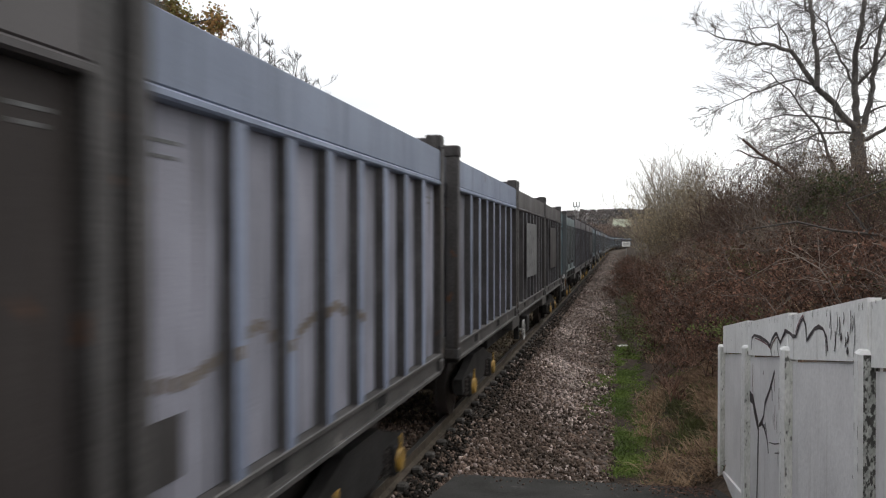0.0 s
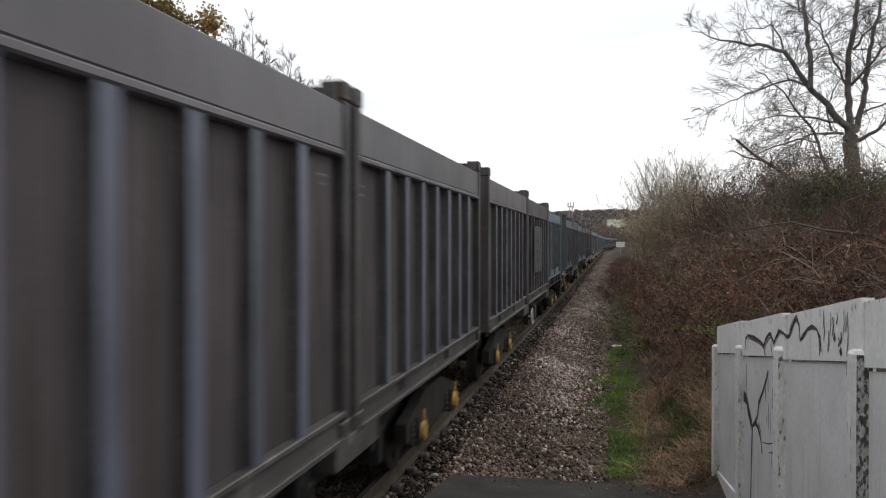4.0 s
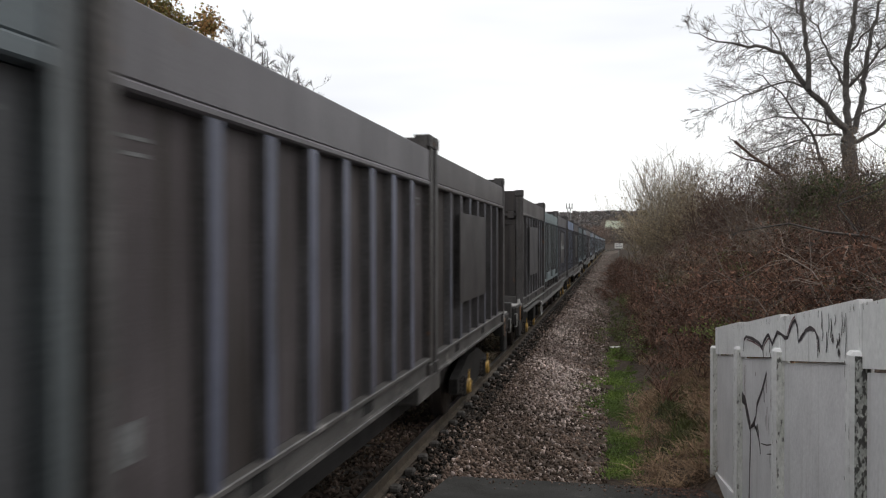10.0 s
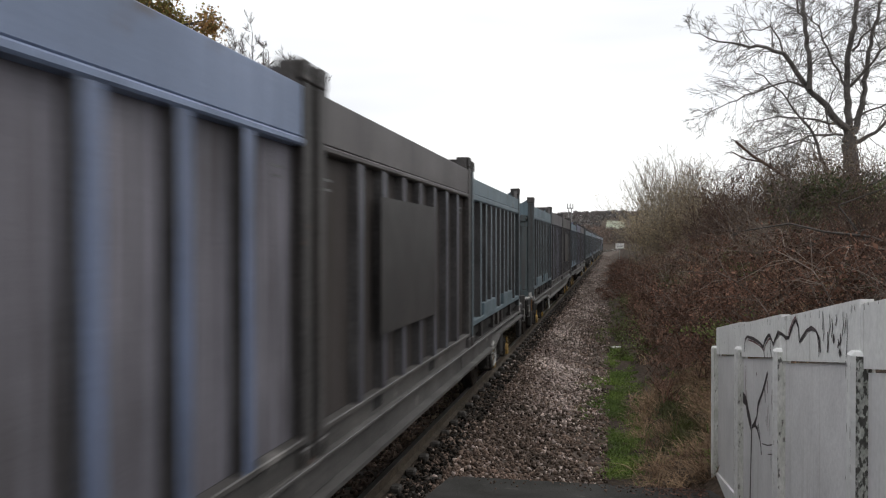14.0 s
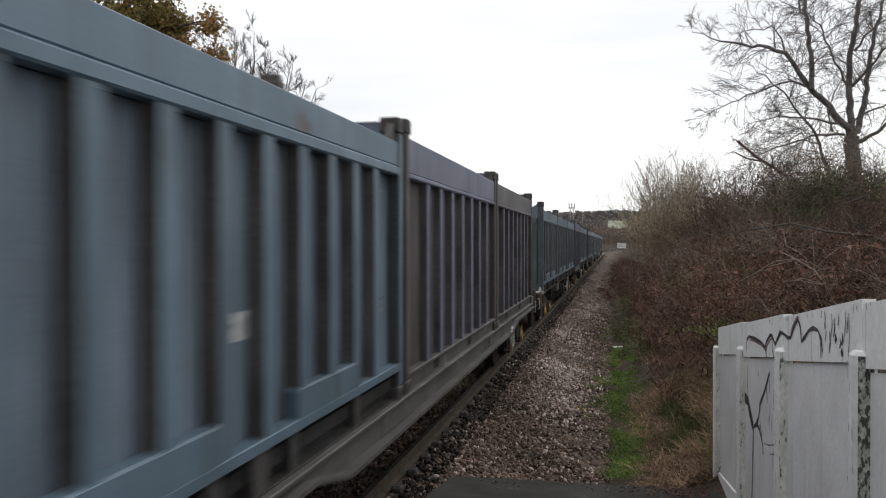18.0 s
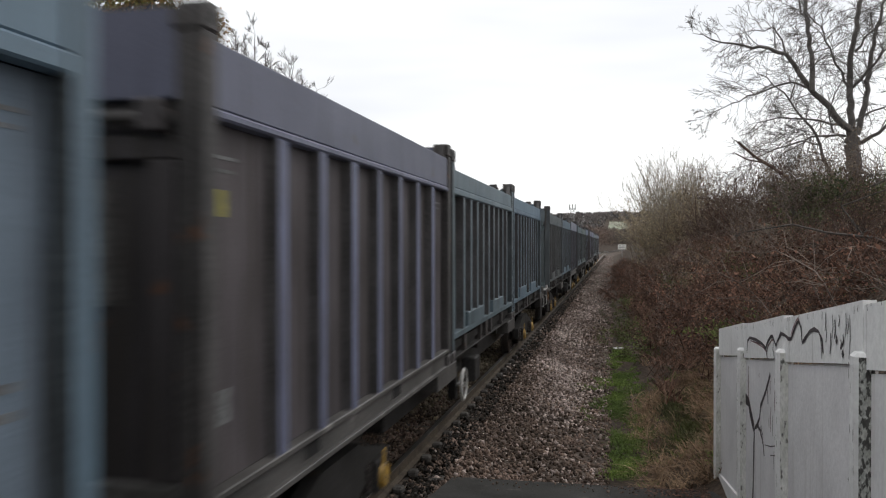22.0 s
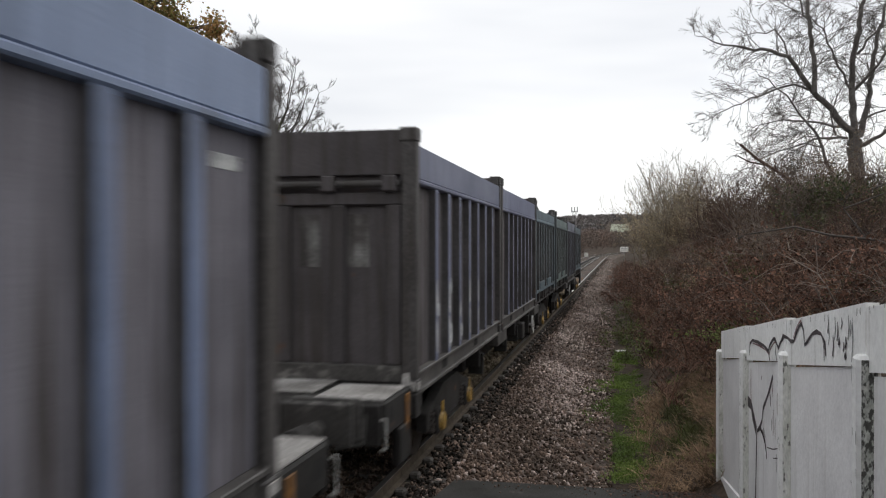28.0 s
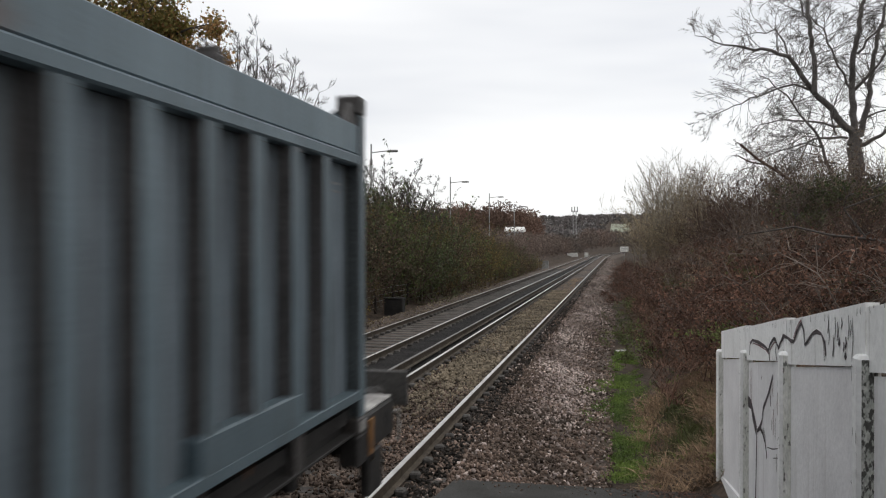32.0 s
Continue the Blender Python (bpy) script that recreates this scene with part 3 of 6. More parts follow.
def container(style, paint, name, label):
    """style a: plain ribbed box with a deep top band; b: closer ribs, plates at the foot and horned corner posts."""
    P = PAINT[paint]
    ob = empty(name, label, "container", "containers on the train")
    h = LEN / 2
    dp = DEPTH[style]
    lip = 0.05 if style == "a" else 0.082
    z0, zr, zb, zt, zp = (1.165, 1.30, 3.077, 3.463, 3.63) if style == "a" else (1.30, 1.38, 3.07, 3.375, 3.60)
    for s in (-1, 1):
        x = s * HW
        sd = lambda a, b: (min(a, b), max(a, b))
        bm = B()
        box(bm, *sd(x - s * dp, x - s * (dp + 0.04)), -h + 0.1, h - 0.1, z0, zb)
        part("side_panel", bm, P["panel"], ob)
        bm = B()
        prism(bm, ((-h + 0.14, zb + lip + 0.003), (h - 0.14, zb + lip + 0.003), (h - 0.14, zt), (-h + 0.14, zt)), *sd(x - s * 0.10, x - s * 0.012))
        bmesh.ops.bevel(bm, geom=bm.edges[:], offset=0.008, segments=1, affect="EDGES")
        top = part("top_band", bm, P["band"], ob)
        bm = B()
        box(bm, *sd(x - s * 0.10, x), -h + 0.14, h - 0.14, zb, zb + lip, 0.012)
        put("lip", data("lip", bm, P["band"]), top)
        bm = B()
        if style == "a":
            box(bm, *sd(x - s * 0.12, x - s * 0.035), -h + 0.12, h - 0.12, DECK + 0.002, z0 + 0.05)
            box(bm, *sd(x - s * 0.12, x), -h + 0.12, h - 0.12, z0 + 0.012, z0 + 0.054, 0.008)
            box(bm, *sd(x - s * 0.05, x + s * 0.001), -h + 0.12, h - 0.12, DECK - 0.03, DECK + 0.012, 0.006)
        else:
            box(bm, *sd(x - s * 0.12, x - s * 0.0005), -h + 0.12, h - 0.12, z0 - 0.012, z0 + 0.06, 0.006)
        low = part("bottom_rail", bm, P["rib"] if style == "b" else M_SILL, ob)
        if style == "a":
            for y in (-1.5, 0.66):
                bm = B()
                box(bm, *sd(x - s * 0.10, x - s * 0.0325), y - 0.14, y + 0.14, z0 - 0.10, z0 + 0.012)
                put("fork_slot", data("fork_slot", bm, M_HOLE), low, None, "dark fork slot")
        else:
            bm = B()
            box(bm, *sd(x - s * 0.18, x - s * 0.12), -h + 0.15, h - 0.15, DECK + 0.01, z0 - 0.013)
            box(bm, *sd(x - s * 0.18, x - s * 0.03), -h + 0.15, h - 0.15, DECK, DECK + 0.025, 0.006)
            put("lower_sill", data("lower_sill", bm, M_UNDER), low)
        rib_bm = B()
        w0, w1 = (0.078, 0.064) if style == "a" else (0.082, 0.068)
        a = [rib_bm.verts.new((x - s * (dp + 0.001), yy, zz)) for yy, zz in ((-w0, z0 + 0.04), (w0, z0 + 0.04), (w0, zb), (-w0, zb))]
        b = [rib_bm.verts.new((x - s * 0.006, yy, zz)) for yy, zz in ((-w1, z0 + 0.05), (w1, z0 + 0.05), (w1, zb - 0.003), (-w1, zb - 0.003))]
        for f in ((a[0], a[1], b[1], b[0]), (a[1], a[2], b[2], b[1]), (a[2], a[3], b[3], b[2]), (a[3], a[0], b[0], b[3]), (b[0], b[1], b[2], b[3])):
            rib_bm.faces.new(f)
        bmesh.ops.recalc_face_normals(rib_bm, faces=rib_bm.faces[:])
        if s < 0:
            bmesh.ops.recalc_face_normals(rib_bm, faces=rib_bm.faces[:])
        for f in rib_bm.faces:      # flank shade is painted: a dull grey of its own
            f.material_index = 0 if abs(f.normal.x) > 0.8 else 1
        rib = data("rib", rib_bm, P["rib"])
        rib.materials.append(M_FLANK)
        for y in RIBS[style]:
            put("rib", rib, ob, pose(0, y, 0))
        if style == "b":
            for a0, a1 in ((-h + 1.2, -h + 2.37), (h - 2.53, h - 1.36)):
                bm = B()
                box(bm, *sd(x - s * dp, x - s * 0.002), a0 - 0.06, a1 + 0.06, z0 + 0.02, z0 + 0.25, 0.012)
                part("foot_plate", bm, P["rib"], ob)
            for y, wl_ in ((-h + 1.12, 0.06), (-h + 2.42, 0.05), (-0.05, 0.09), (h - 2.58, 0.05), (h - 1.28, 0.06)):
                bm = B()
                prism(bm, ((y - wl_ * 1.5, z0 - 0.0125), (y + wl_ * 1.5, z0 - 0.0125), (y + wl_, DECK + 0.026), (y - wl_, DECK + 0.026)), *sd(x - s * 0.16, x - s * 0.035))
                part("leg_bracket", bm, M_POST, ob)
        for e in (-1, 1):
            y = e * h
            bm = B()
            box(bm, *sd(x - s * 0.15, x + s * 0.002), *sd(y, y - e * 0.14), DECK + 0.13, zp - 0.14, 0.012)
            # style b: shade painted in, a darker teal on all but the side faces
            for f in bm.faces:
                f.material_index = 0 if abs(f.normal.x) > 0.8 else 1
            post = part("corner_post", bm, M_POST if style == "a" else P["rib"], ob)
            post.data.materials.append(M_POST if style == "a" else M_POST_SHADED)
            for c0, c1 in ((DECK, DECK + 0.13), (zp - 0.14, zp)):
                bm = B()
                box(bm, *sd(x - s * 0.175, x + s * 0.006), *sd(y + e * 0.004, y - e * 0.18), c0, c1, 0.012)
                put("corner_casting", data("corner_casting", bm, M_POST), post, None, "steel corner fitting")
                bm = B()
                rod(bm, (x - s * 0.02, y - e * 0.09, c0 + 0.065), (x + s * 0.008, y - e * 0.09, c0 + 0.065), 0.035, sides=10)
                put("socket", data("socket", bm, M_UNDER), post, None, "dark lifting hole")
            bm = B()
            prism(bm, ((y - e * 0.13, zt - 0.05), (y - e * 0.13, zp - 0.05), (y - e * 0.20, zp - 0.06), (y - e * 0.36, zt)) if style == "b" else ((y - e * 0.13, zt - 0.1), (y - e * 0.13, zp - 0.03), (y - e * 0.24, zp - 0.03), (y - e * 0.26, zt - 0.02)), *sd(x - s * 0.09, x - s * 0.03))
            part("gusset", bm, M_POST, ob)
    # ends
    for e in (-1, 1):
        y = e * h
        sd = lambda a, b: (min(a, b), max(a, b))
        i0 = y - e * 0.02
        zh = 2.92
        bm = B()
        if style == "b":
            bm2 = [(-1.07, 3.14), (1.07, 3.14), (1.07, zp - 0.05), (0.78, zt), (0.60, zt), (0.52, zt + 0.10), (-0.52, zt + 0.10), (-0.60, zt), (-0.78, zt), (-1.07, zp - 0.05)]
        else:
            bm2 = [(-1.07, 3.17), (1.07, 3.17), (1.07, zp - 0.02), (-1.07, zp - 0.02)]
        va = [bm.verts.new((px, i0, pz)) for px, pz in bm2]
        vb = [bm.verts.new((px, i0 - e * 0.06, pz)) for px, pz in bm2]
        bm.faces.new(va)
        bm.faces.new(vb[::-1])
        for i in range(len(va)):
            j = (i + 1) % len(va)
            bm.faces.new((va[i], va[j], vb[j], vb[i]))
        bmesh.ops.recalc_face_normals(bm, faces=bm.faces[:])
        head = part("end_header", bm, P["band"] if paint == "violet" or style == "b" else P["end"], ob)
        bm = B()
        rod(bm, (-1.05, y - e * 0.0, 3.075), (1.05, y - e * 0.0, 3.075), 0.035, sides=10)
        part("hinge_bar", bm, M_POST, ob, "round steel hinge bar of the end door")
        for px in (-0.95, -0.32, 0.32, 0.95):
            bm = B()
            box(bm, px - 0.07, px + 0.07, *sd(y - e * 0.01, y + e * 0.05), 3.0, 3.16, 0.012)
            part("hinge", bm, P["end"], ob)
        bm = B()
        box(bm, -1.07, 1.07, *sd(i0 - e * 0.05, i0 - e * 0.10), DECK + 0.25, 3.19)
        door = part("end_door", bm, P["end"], ob)
        bm = B()
        box(bm, -1.07, 1.07, *sd(i0, i0 - e * 0.06), zh - 0.05, zh + 0.07, 0.01)
        put("door_rail", data("door_rail", bm, P["end"]), door)
        for px in (-0.98 * -e, -0.755 * -e, -0.175 * -e, 0.40 * -e, 0.98 * -e):
            bm = B()
            box(bm, px - 0.075, px + 0.075, *sd(i0 + e * 0.004, i0 - e * 0.06), DECK + 0.27, zh - 0.05, 0.012)
            put("door_post", data("door_post", bm, P["end"]), door)
        bm = B()
        box(bm, -1.07, 1.07, *sd(i0 + e * 0.026, i0 - e * 0.10), DECK + 0.10, DECK + 0.265, 0.006)
        part("end_sill", bm, M_SILL if style == "a" else P["end"], ob)
        if style == "b":
            rnd = random.Random(5)
            for px0, px1, zz, hh in ((0.14, 0.33, 2.71, 0.10), (0.52, 0.82, 2.71, 0.10), (0.52, 0.74, 2.55, 0.10), (0.17, 0.30, 2.30, 0.12), (0.53, 0.80, 2.30, 0.12), (0.17, 0.30, 2.14, 0.12), (0.53, 0.80, 2.14, 0.12),
                                     (0.17, 0.30, 1.98, 0.12), (0.53, 0.80, 1.98, 0.12), (0.18, 0.28, 1.82, 0.12), (0.56, 0.80, 1.82, 0.12)):
                bm = B()
                for k in range(2):
                    zz1 = zz - k * hh * 0.52
                    cut = px0
                    while cut < px1 - 0.02:
                        wide = rnd.uniform(0.035, 0.06)
                        box(bm, cut * -e, min(px1, cut + wide) * -e, *sd(i0 - e * 0.044, i0 - e * 0.051), zz1 - hh * 0.36, zz1)
                        cut += wide + rnd.uniform(0.008, 0.02)
                tagged(put("stencil_block", data("stencil_block", bm, M_MARK), door), "unreadable white stencilled lines", kind="stuff")
    if style == "b":
        bm = B()
        box(bm, -0.10, 0.10, h - 0.22, h - 0.06, zt - 0.13, 3.97, 0.02)
        box(bm, -0.13, 0.07, h - 0.20, h - 0.08, 3.95, 4.04, 0.015)
        part("top_lug", bm, M_POST, ob, "dark steel lug on the end header")
    bm = B()
    box(bm, -HW + 0.1, HW - 0.1, -h + 0.1, h - 0.1, zt - 0.14, zt - 0.10)
    part("cover", bm, mat_cover, ob, "grey top cover sheet")
    bm = B()
    box(bm, -HW + 0.08, HW - 0.08, -h + 0.05, h - 0.05, DECK + 0.10, DECK + 0.20)
    part("floor_pan", bm, M_UNDER, ob)
    # stencils by the corner posts of each long side
    for s in (-1, 1):
        for zz, wd, q in ((zb - 0.16, 0.26, 1), (zb - 0.23, 0.20, 1), (zb - 0.14, 0.20, -1), (zb - 0.20, 0.14, -1)):
            bm = B()
            y = s * -q * (h - 0.38)
            box(bm, s * (HW - dp - 0.002), s * (HW - dp + 0.003), y - wd / 2, y + wd / 2, zz - 0.018, zz)
            part("stencil", bm, M_FAINT, ob)
    return ob


mat_cover = mat("cover_sheet", (0.12, 0.115, 0.11), (0.07, 0.068, 0.065), 1.5, 0.8, 0.2, 30)

# ---- wagons: each carries three containers; two make a set, back to back ----
WAGON = 3 * LEN + 2 * JOIN
WHEEL_R = 0.43


def wheelset_mesh():
    bm = B()
    for s in (-1, 1):
        rod(bm, (s * 0.69, 0, 0), (s * 0.82, 0, 0), WHEEL_R, WHEEL_R - 0.006, sides=28)
        rod(bm, (s * 0.665, 0, 0), (s * 0.69, 0, 0), WHEEL_R + 0.03, sides=28)
        rod(bm, (s * 0.82, 0, 0), (s * 0.86, 0, 0), 0.13, sides=14)
        for k in range(3):
            a = k * 2.094
            rod(bm, (s * 0.80, 0.27 * math.cos(a), 0.27 * math.sin(a)), (s * 0.826, 0.27 * math.cos(a), 0.27 * math.sin(a)), 0.05, sides=8)
    rod(bm, (-0.86, 0, 0), (0.86, 0, 0), 0.085, sides=12)
    return data("wheelset", bm, M_WHEEL)


def wagon(kind):
    """The outer end, with buffers, is at -y; the close-coupled end at +y."""
    ob = empty("flat_wagon", "dark steel container flat wagon with pale dusty end platform" if kind == "a" else "dark steel container flat wagon with pale cranked side sills", "railway wagon", "wagons of the train")
    h = WAGON / 2
    sd = lambda a, b: (min(a, b), max(a, b))
    bm = B()
    box(bm, -0.32, 0.32, -h - 0.2, h + 0.2, 0.72, DECK - 0.02, 0.02)
    part("centre_beam", bm, M_UNDER, ob)
    for s in (-1, 1) if kind == "b" else ():
        x = s * 1.20
        bm = B()
        lo = [(-h, 0.95), (-h + 3.6, 0.95), (-h + 4.3, 0.80), (h - 4.3, 0.80), (h - 3.6, 0.95), (h, 0.95)]
        prism(bm, lo + [(h, DECK), (-h, DECK)], *sd(x, x - s * 0.05))
        sill = part("side_sill", bm, M_SILL_PALE, ob)
        for zz, out in ((DECK - 0.02, 0.0), (0.875, 0.0)):
            bm = B()
            if zz < 0.95:
                prism(bm, [(a, b - 0.03) for a, b in lo] + [(a, b + 0.003) for a, b in lo[::-1]], *sd(x + s * 0.10, x - s * 0.10))
            else:
                box(bm, *sd(x + s * 0.045, x - s * 0.10), -h, h, zz, zz + 0.03, 0.006)
            put("flange", data("flange", bm, M_SILL_PALE), sill, None, "worn flange")
    bm = B()
    box(bm, -0.93, 0.93, -h + 4.15, h - 4.15, 0.60, 0.86, 0.02)
    part("underframe", bm, M_UNDER, ob)
    for k in range(9):
        y = -h + 1.0 + k * (WAGON - 2.0) / 8
        bm = B()
        box(bm, -1.04, 1.04, y - 0.09, y + 0.09, 0.84, DECK - 0.03)
        part("cross_bearer", bm, M_UNDER, ob)
    for k in (1, 2):
        y = -h + k * (LEN + JOIN) - JOIN / 2
        for s in (-1, 1):
            bm = B()
            box(bm, *sd(s * 1.212, s * 0.9), y - 0.35, y + 0.72, 0.80, DECK - 0.004, 0.012)
            part("bolster", bm, M_SILL, ob, "dusty grey bolster plate")
    for k in range(5):
        y = -h + 4.4 + k * 2.2 + (0.5 if k % 2 else 0)
        bm = B()
        box(bm, 0.86, 1.14, y - 0.10, y + 0.10, 0.66, 0.95, 0.02)
        box(bm, 0.95, 1.18, y - 0.03, y + 0.05, 0.55, 0.86, 0.01)
        part("lashing_bracket", bm, M_UNDER, ob)
    # end platform, buffers and coupling at the outer end
    bm = B()
    box(bm, -1.18, 1.18, -h - 0.98, -h - 0.02, 0.80, DECK + 0.09, 0.02)
    plat = part("end_platform", bm, M_UNDER, ob)
    bm = B()
    for xa, xb, ya, yb in ((-1.16, -0.45, 0.96, 0.03), (-0.40, 0.42, 0.70, 0.03), (0.52, 1.16, 0.96, 0.22)):
        box(bm, xa, xb, -h - ya, -h - yb, DECK + 0.094, DECK + 0.115, 0.005)
    put("tread_plate", data("tread_plate", bm, M_DECK), plat, None, "dusty pale steel tread plate")
    for px, mt, name in ((0.42, M_TAPRED, "brake_tap"), (-0.42, M_TAPRED, "brake_tap"), (0.62, M_SILL, "hand_lever"), (-0.62, M_SILL, "hand_lever")):
        bm = B()
        rod(bm, (px, -h - 1.05, 0.92), (px, -h - 1.22, 0.86), 0.04, sides=8)
        box(bm, px - 0.07, px + 0.07, -h - 1.26, -h - 1.14, 0.82, 0.90, 0.015)
        put(name, data(name, bm, mt), plat, None, "small red brake tap" if mt == M_TAPRED else "steel lever")
    for px in (-1.02, 1.02):
        bm = B()
        rod(bm, (px, -h - 1.02, DECK + 0.02), (px, -h - 1.10, DECK - 0.25), 0.016, sides=8)
        rod(bm, (px, -h - 1.10, DECK - 0.25), (px * 0.75, -h - 1.10, DECK - 0.30), 0.016, sides=8)
        put("grab_rail", data("grab_rail", bm, M_SILL), plat)
    bm = B()
    box(bm, -1.15, 1.15, -h - 1.04, -h - 0.98, 0.74, DECK + 0.08, 0.012)
    put("head_stock", data("head_stock", bm, M_UNDER), plat)
    for s in (-1, 1):
        bm = B()
        rod(bm, (s * 0.87, -h - 1.04, 1.04), (s * 0.87, -h - 1.38, 1.04), 0.11, 0.095, sides=14)
        buf = part("buffer", bm, M_UNDER, ob)
        bm = B()
        rod(bm, (s * 0.87, -h - 1.38, 1.04), (s * 0.87, -h - 1.585, 1.04), 0.07, sides=12)
        box(bm, *sd(s * 0.58, s * 1.16), -h - 1.60, -h - 1.565, 0.92, 1.26, 0.014)
        put("buffer_head", data("buffer_head", bm, M_SILL), buf)
        bm = B()
        box(bm, *sd(s * 1.20, s * 1.12), -h - 0.55, -h - 0.15, 0.45, 0.80, 0.015)
        part("foot_step", bm, M_UNDER, ob)
        bm = B()
        box(bm, *sd(s * 1.225, s * 1.06), -h - 0.03, -h + 0.20, 0.78, DECK - 0.002, 0.012)
        part("bolster_end", bm, M_UNDER, ob)
        bm = B()
        box(bm, *sd(s * 1.181, s * 1.20), -h - 0.30, -h - 0.20, 0.72, DECK + 0.05, 0.006)
        part("marker_strip", bm, M_AMBER, ob, "faded amber marker strip")
        bm = B()
        rod(bm, (s * 1.175, -h - 0.78, 0.97), (s * 1.1835, -h - 0.78, 0.97), 0.075, sides=14)
        part("lightening_hole", bm, M_HOLE, ob, "dark hole in the platform's side")
        bm = B()
        for a, b in (((s * 1.16, 0.98), (s * 1.21, 0.98)), ((s * 1.21, 0.98), (s * 1.21, 0.72)), ((s * 1.21, 0.72), (s * 1.16, 0.72))):
            rod(bm, (a[0], -h - 1.055, a[1]), (b[0], -h - 1.055, b[1]), 0.011, sides=8)
        part("shunter_handle", bm, M_GRUBBY, ob, "white-painted shunter's handle")
        bm = B()
        box(bm, *sd(s * 1.23, s * 1.06), -h - 0.016, -h + 0.16, DECK - 0.001, DECK + 0.13, 0.03)
        rod(bm, (s * 1.14, -h - 0.10, DECK + 0.10), (s * 1.14, -h - 0.10, DECK + 0.21), 0.045, 0.03, sides=10)
        part("twist_lock", bm, M_DECK, ob, "dusty pale container lock")
    bm = B()
    box(bm, -0.85, -0.35, -h - 0.55, -h - 0.25, DECK + 0.115, DECK + 0.20, 0.02)
    part("tool_locker", bm, M_DECK, ob, "dusty pale locker on the platform")
    bm = B()
    rod(bm, (0, -h - 1.04, 0.88), (0, -h - 1.45, 0.84), 0.05, sides=10)
    ring(bm, (0, -h - 1.52, 0.80), 0.09, 0.028, "X", 14, 6)
    part("coupling_hook", bm, M_UNDER, ob)
    bm = B()
    rod(bm, (0.3, -h - 1.0, 0.86), (0.36, -h - 1.30, 0.62), 0.025, sides=8)
    rod(bm, (0.36, -h - 1.30, 0.62), (0.34, -h - 1.55, 0.66), 0.025, sides=8)
    part("brake_hose", bm, M_WHEEL, ob)
    # two bogies
    for by in (-h + 2.5, h - 2.5):
        bm = B()
        for s in (-1, 1):
            prism(bm, ((by - 1.35, 0.38), (by - 1.35, 0.58), (by - 0.95, 0.66), (by - 0.45, 0.80), (by + 0.45, 0.80), (by + 0.95, 0.66), (by + 1.35, 0.58), (by + 1.35, 0.38), (by + 0.7, 0.44), (by + 0.4, 0.34), (by - 0.4, 0.34), (by - 0.7, 0.44)), *sd(s * 0.94, s * 1.06))
        box(bm, -1.0, 1.0, by - 0.25, by + 0.25, 0.40, 0.72)
        bog = part("bogie_frame", bm, M_UNDER, ob)
        for dy in (-0.9, 0.9):
            for s in (-1, 1):
                bm = B()
                box(bm, *sd(s * 0.90, s * 1.13), by + dy - 0.14, by + dy + 0.14, 0.29, 0.58, 0.02)
                ax = put("axle_box", data("axle_box", bm, M_UNDER), bog)
                bm = B()
                rod(bm, (s * 1.13, by + dy, WHEEL_R), (s * 1.17, by + dy, WHEEL_R), 0.115, 0.10, sides=16)
                box(bm, *sd(s * 1.135, s * 1.155), by + dy - 0.035, by + dy + 0.035, 0.50, 0.66, 0.008)
                put("axle_cap", data("axle_cap", bm, M_YELLOW), bog, None, "grimy yellow axle end cap")
                for q in (-0.21, 0.21):
                    bm = B()
                    rod(bm, (s * 1.03, by + dy + q, 0.33), (s * 1.03, by + dy + q, 0.58), 0.05, sides=8)
                    for c in range(4):
                        rod(bm, (s * 1.03, by + dy + q, 0.34 + c * 0.06), (s * 1.03, by + dy + q, 0.37 + c * 0.06), 0.075, sides=8)
                    put("coil_spring", data("coil_spring", bm, M_WHEEL), bog)
    # hand brake wheel, tank and pipes
    for s in (-1, 1):
        hy = ((-h + 11.35 - s * 0.4) if kind == "a" else (-h + 4.3))
        bm = B()
        ring(bm, (s * 1.27, hy, 0.69), 0.19, 0.02, "X", 22, 6)
        for k in range(4):
            a = k * math.pi / 2 + 0.4
            rod(bm, (s * 1.25, hy, 0.69), (s * 1.27, hy + 0.185 * math.cos(a), 0.69 + 0.185 * math.sin(a)), 0.010, sides=6)
        rod(bm, (s * 1.28, hy, 0.69), (s * 1.10, hy, 0.69), 0.025, sides=8)
        part("brake_wheel", bm, M_GRUBBY, ob, "white-painted hand brake wheel")
        bm = B()
        box(bm, *sd(s * 1.18, s * 1.08), hy - 0.08, hy + 0.08, 0.50, 0.90, 0.01)
        part("brake_bracket", bm, M_UNDER, ob)
        bm = B()
        box(bm, *sd(s * 1.22, s * 1.02), hy - 1.6, hy - 1.2, 0.52, 0.86, 0.02)
        part("side_box", bm, M_UNDER, ob)
    bm = B()
    rod(bm, (0.55, hy - 1.2, 0.55), (0.55, hy - 0.2, 0.55), 0.18, sides=14)
    part("air_tank", bm, M_UNDER, ob)
    ws = wheelset_mesh()
    for by in (-h + 2.5, h - 2.5):
        for dy in (-0.9, 0.9):
            put("wheelset", ws, ob, pose(0, by + dy, WHEEL_R))
    return ob


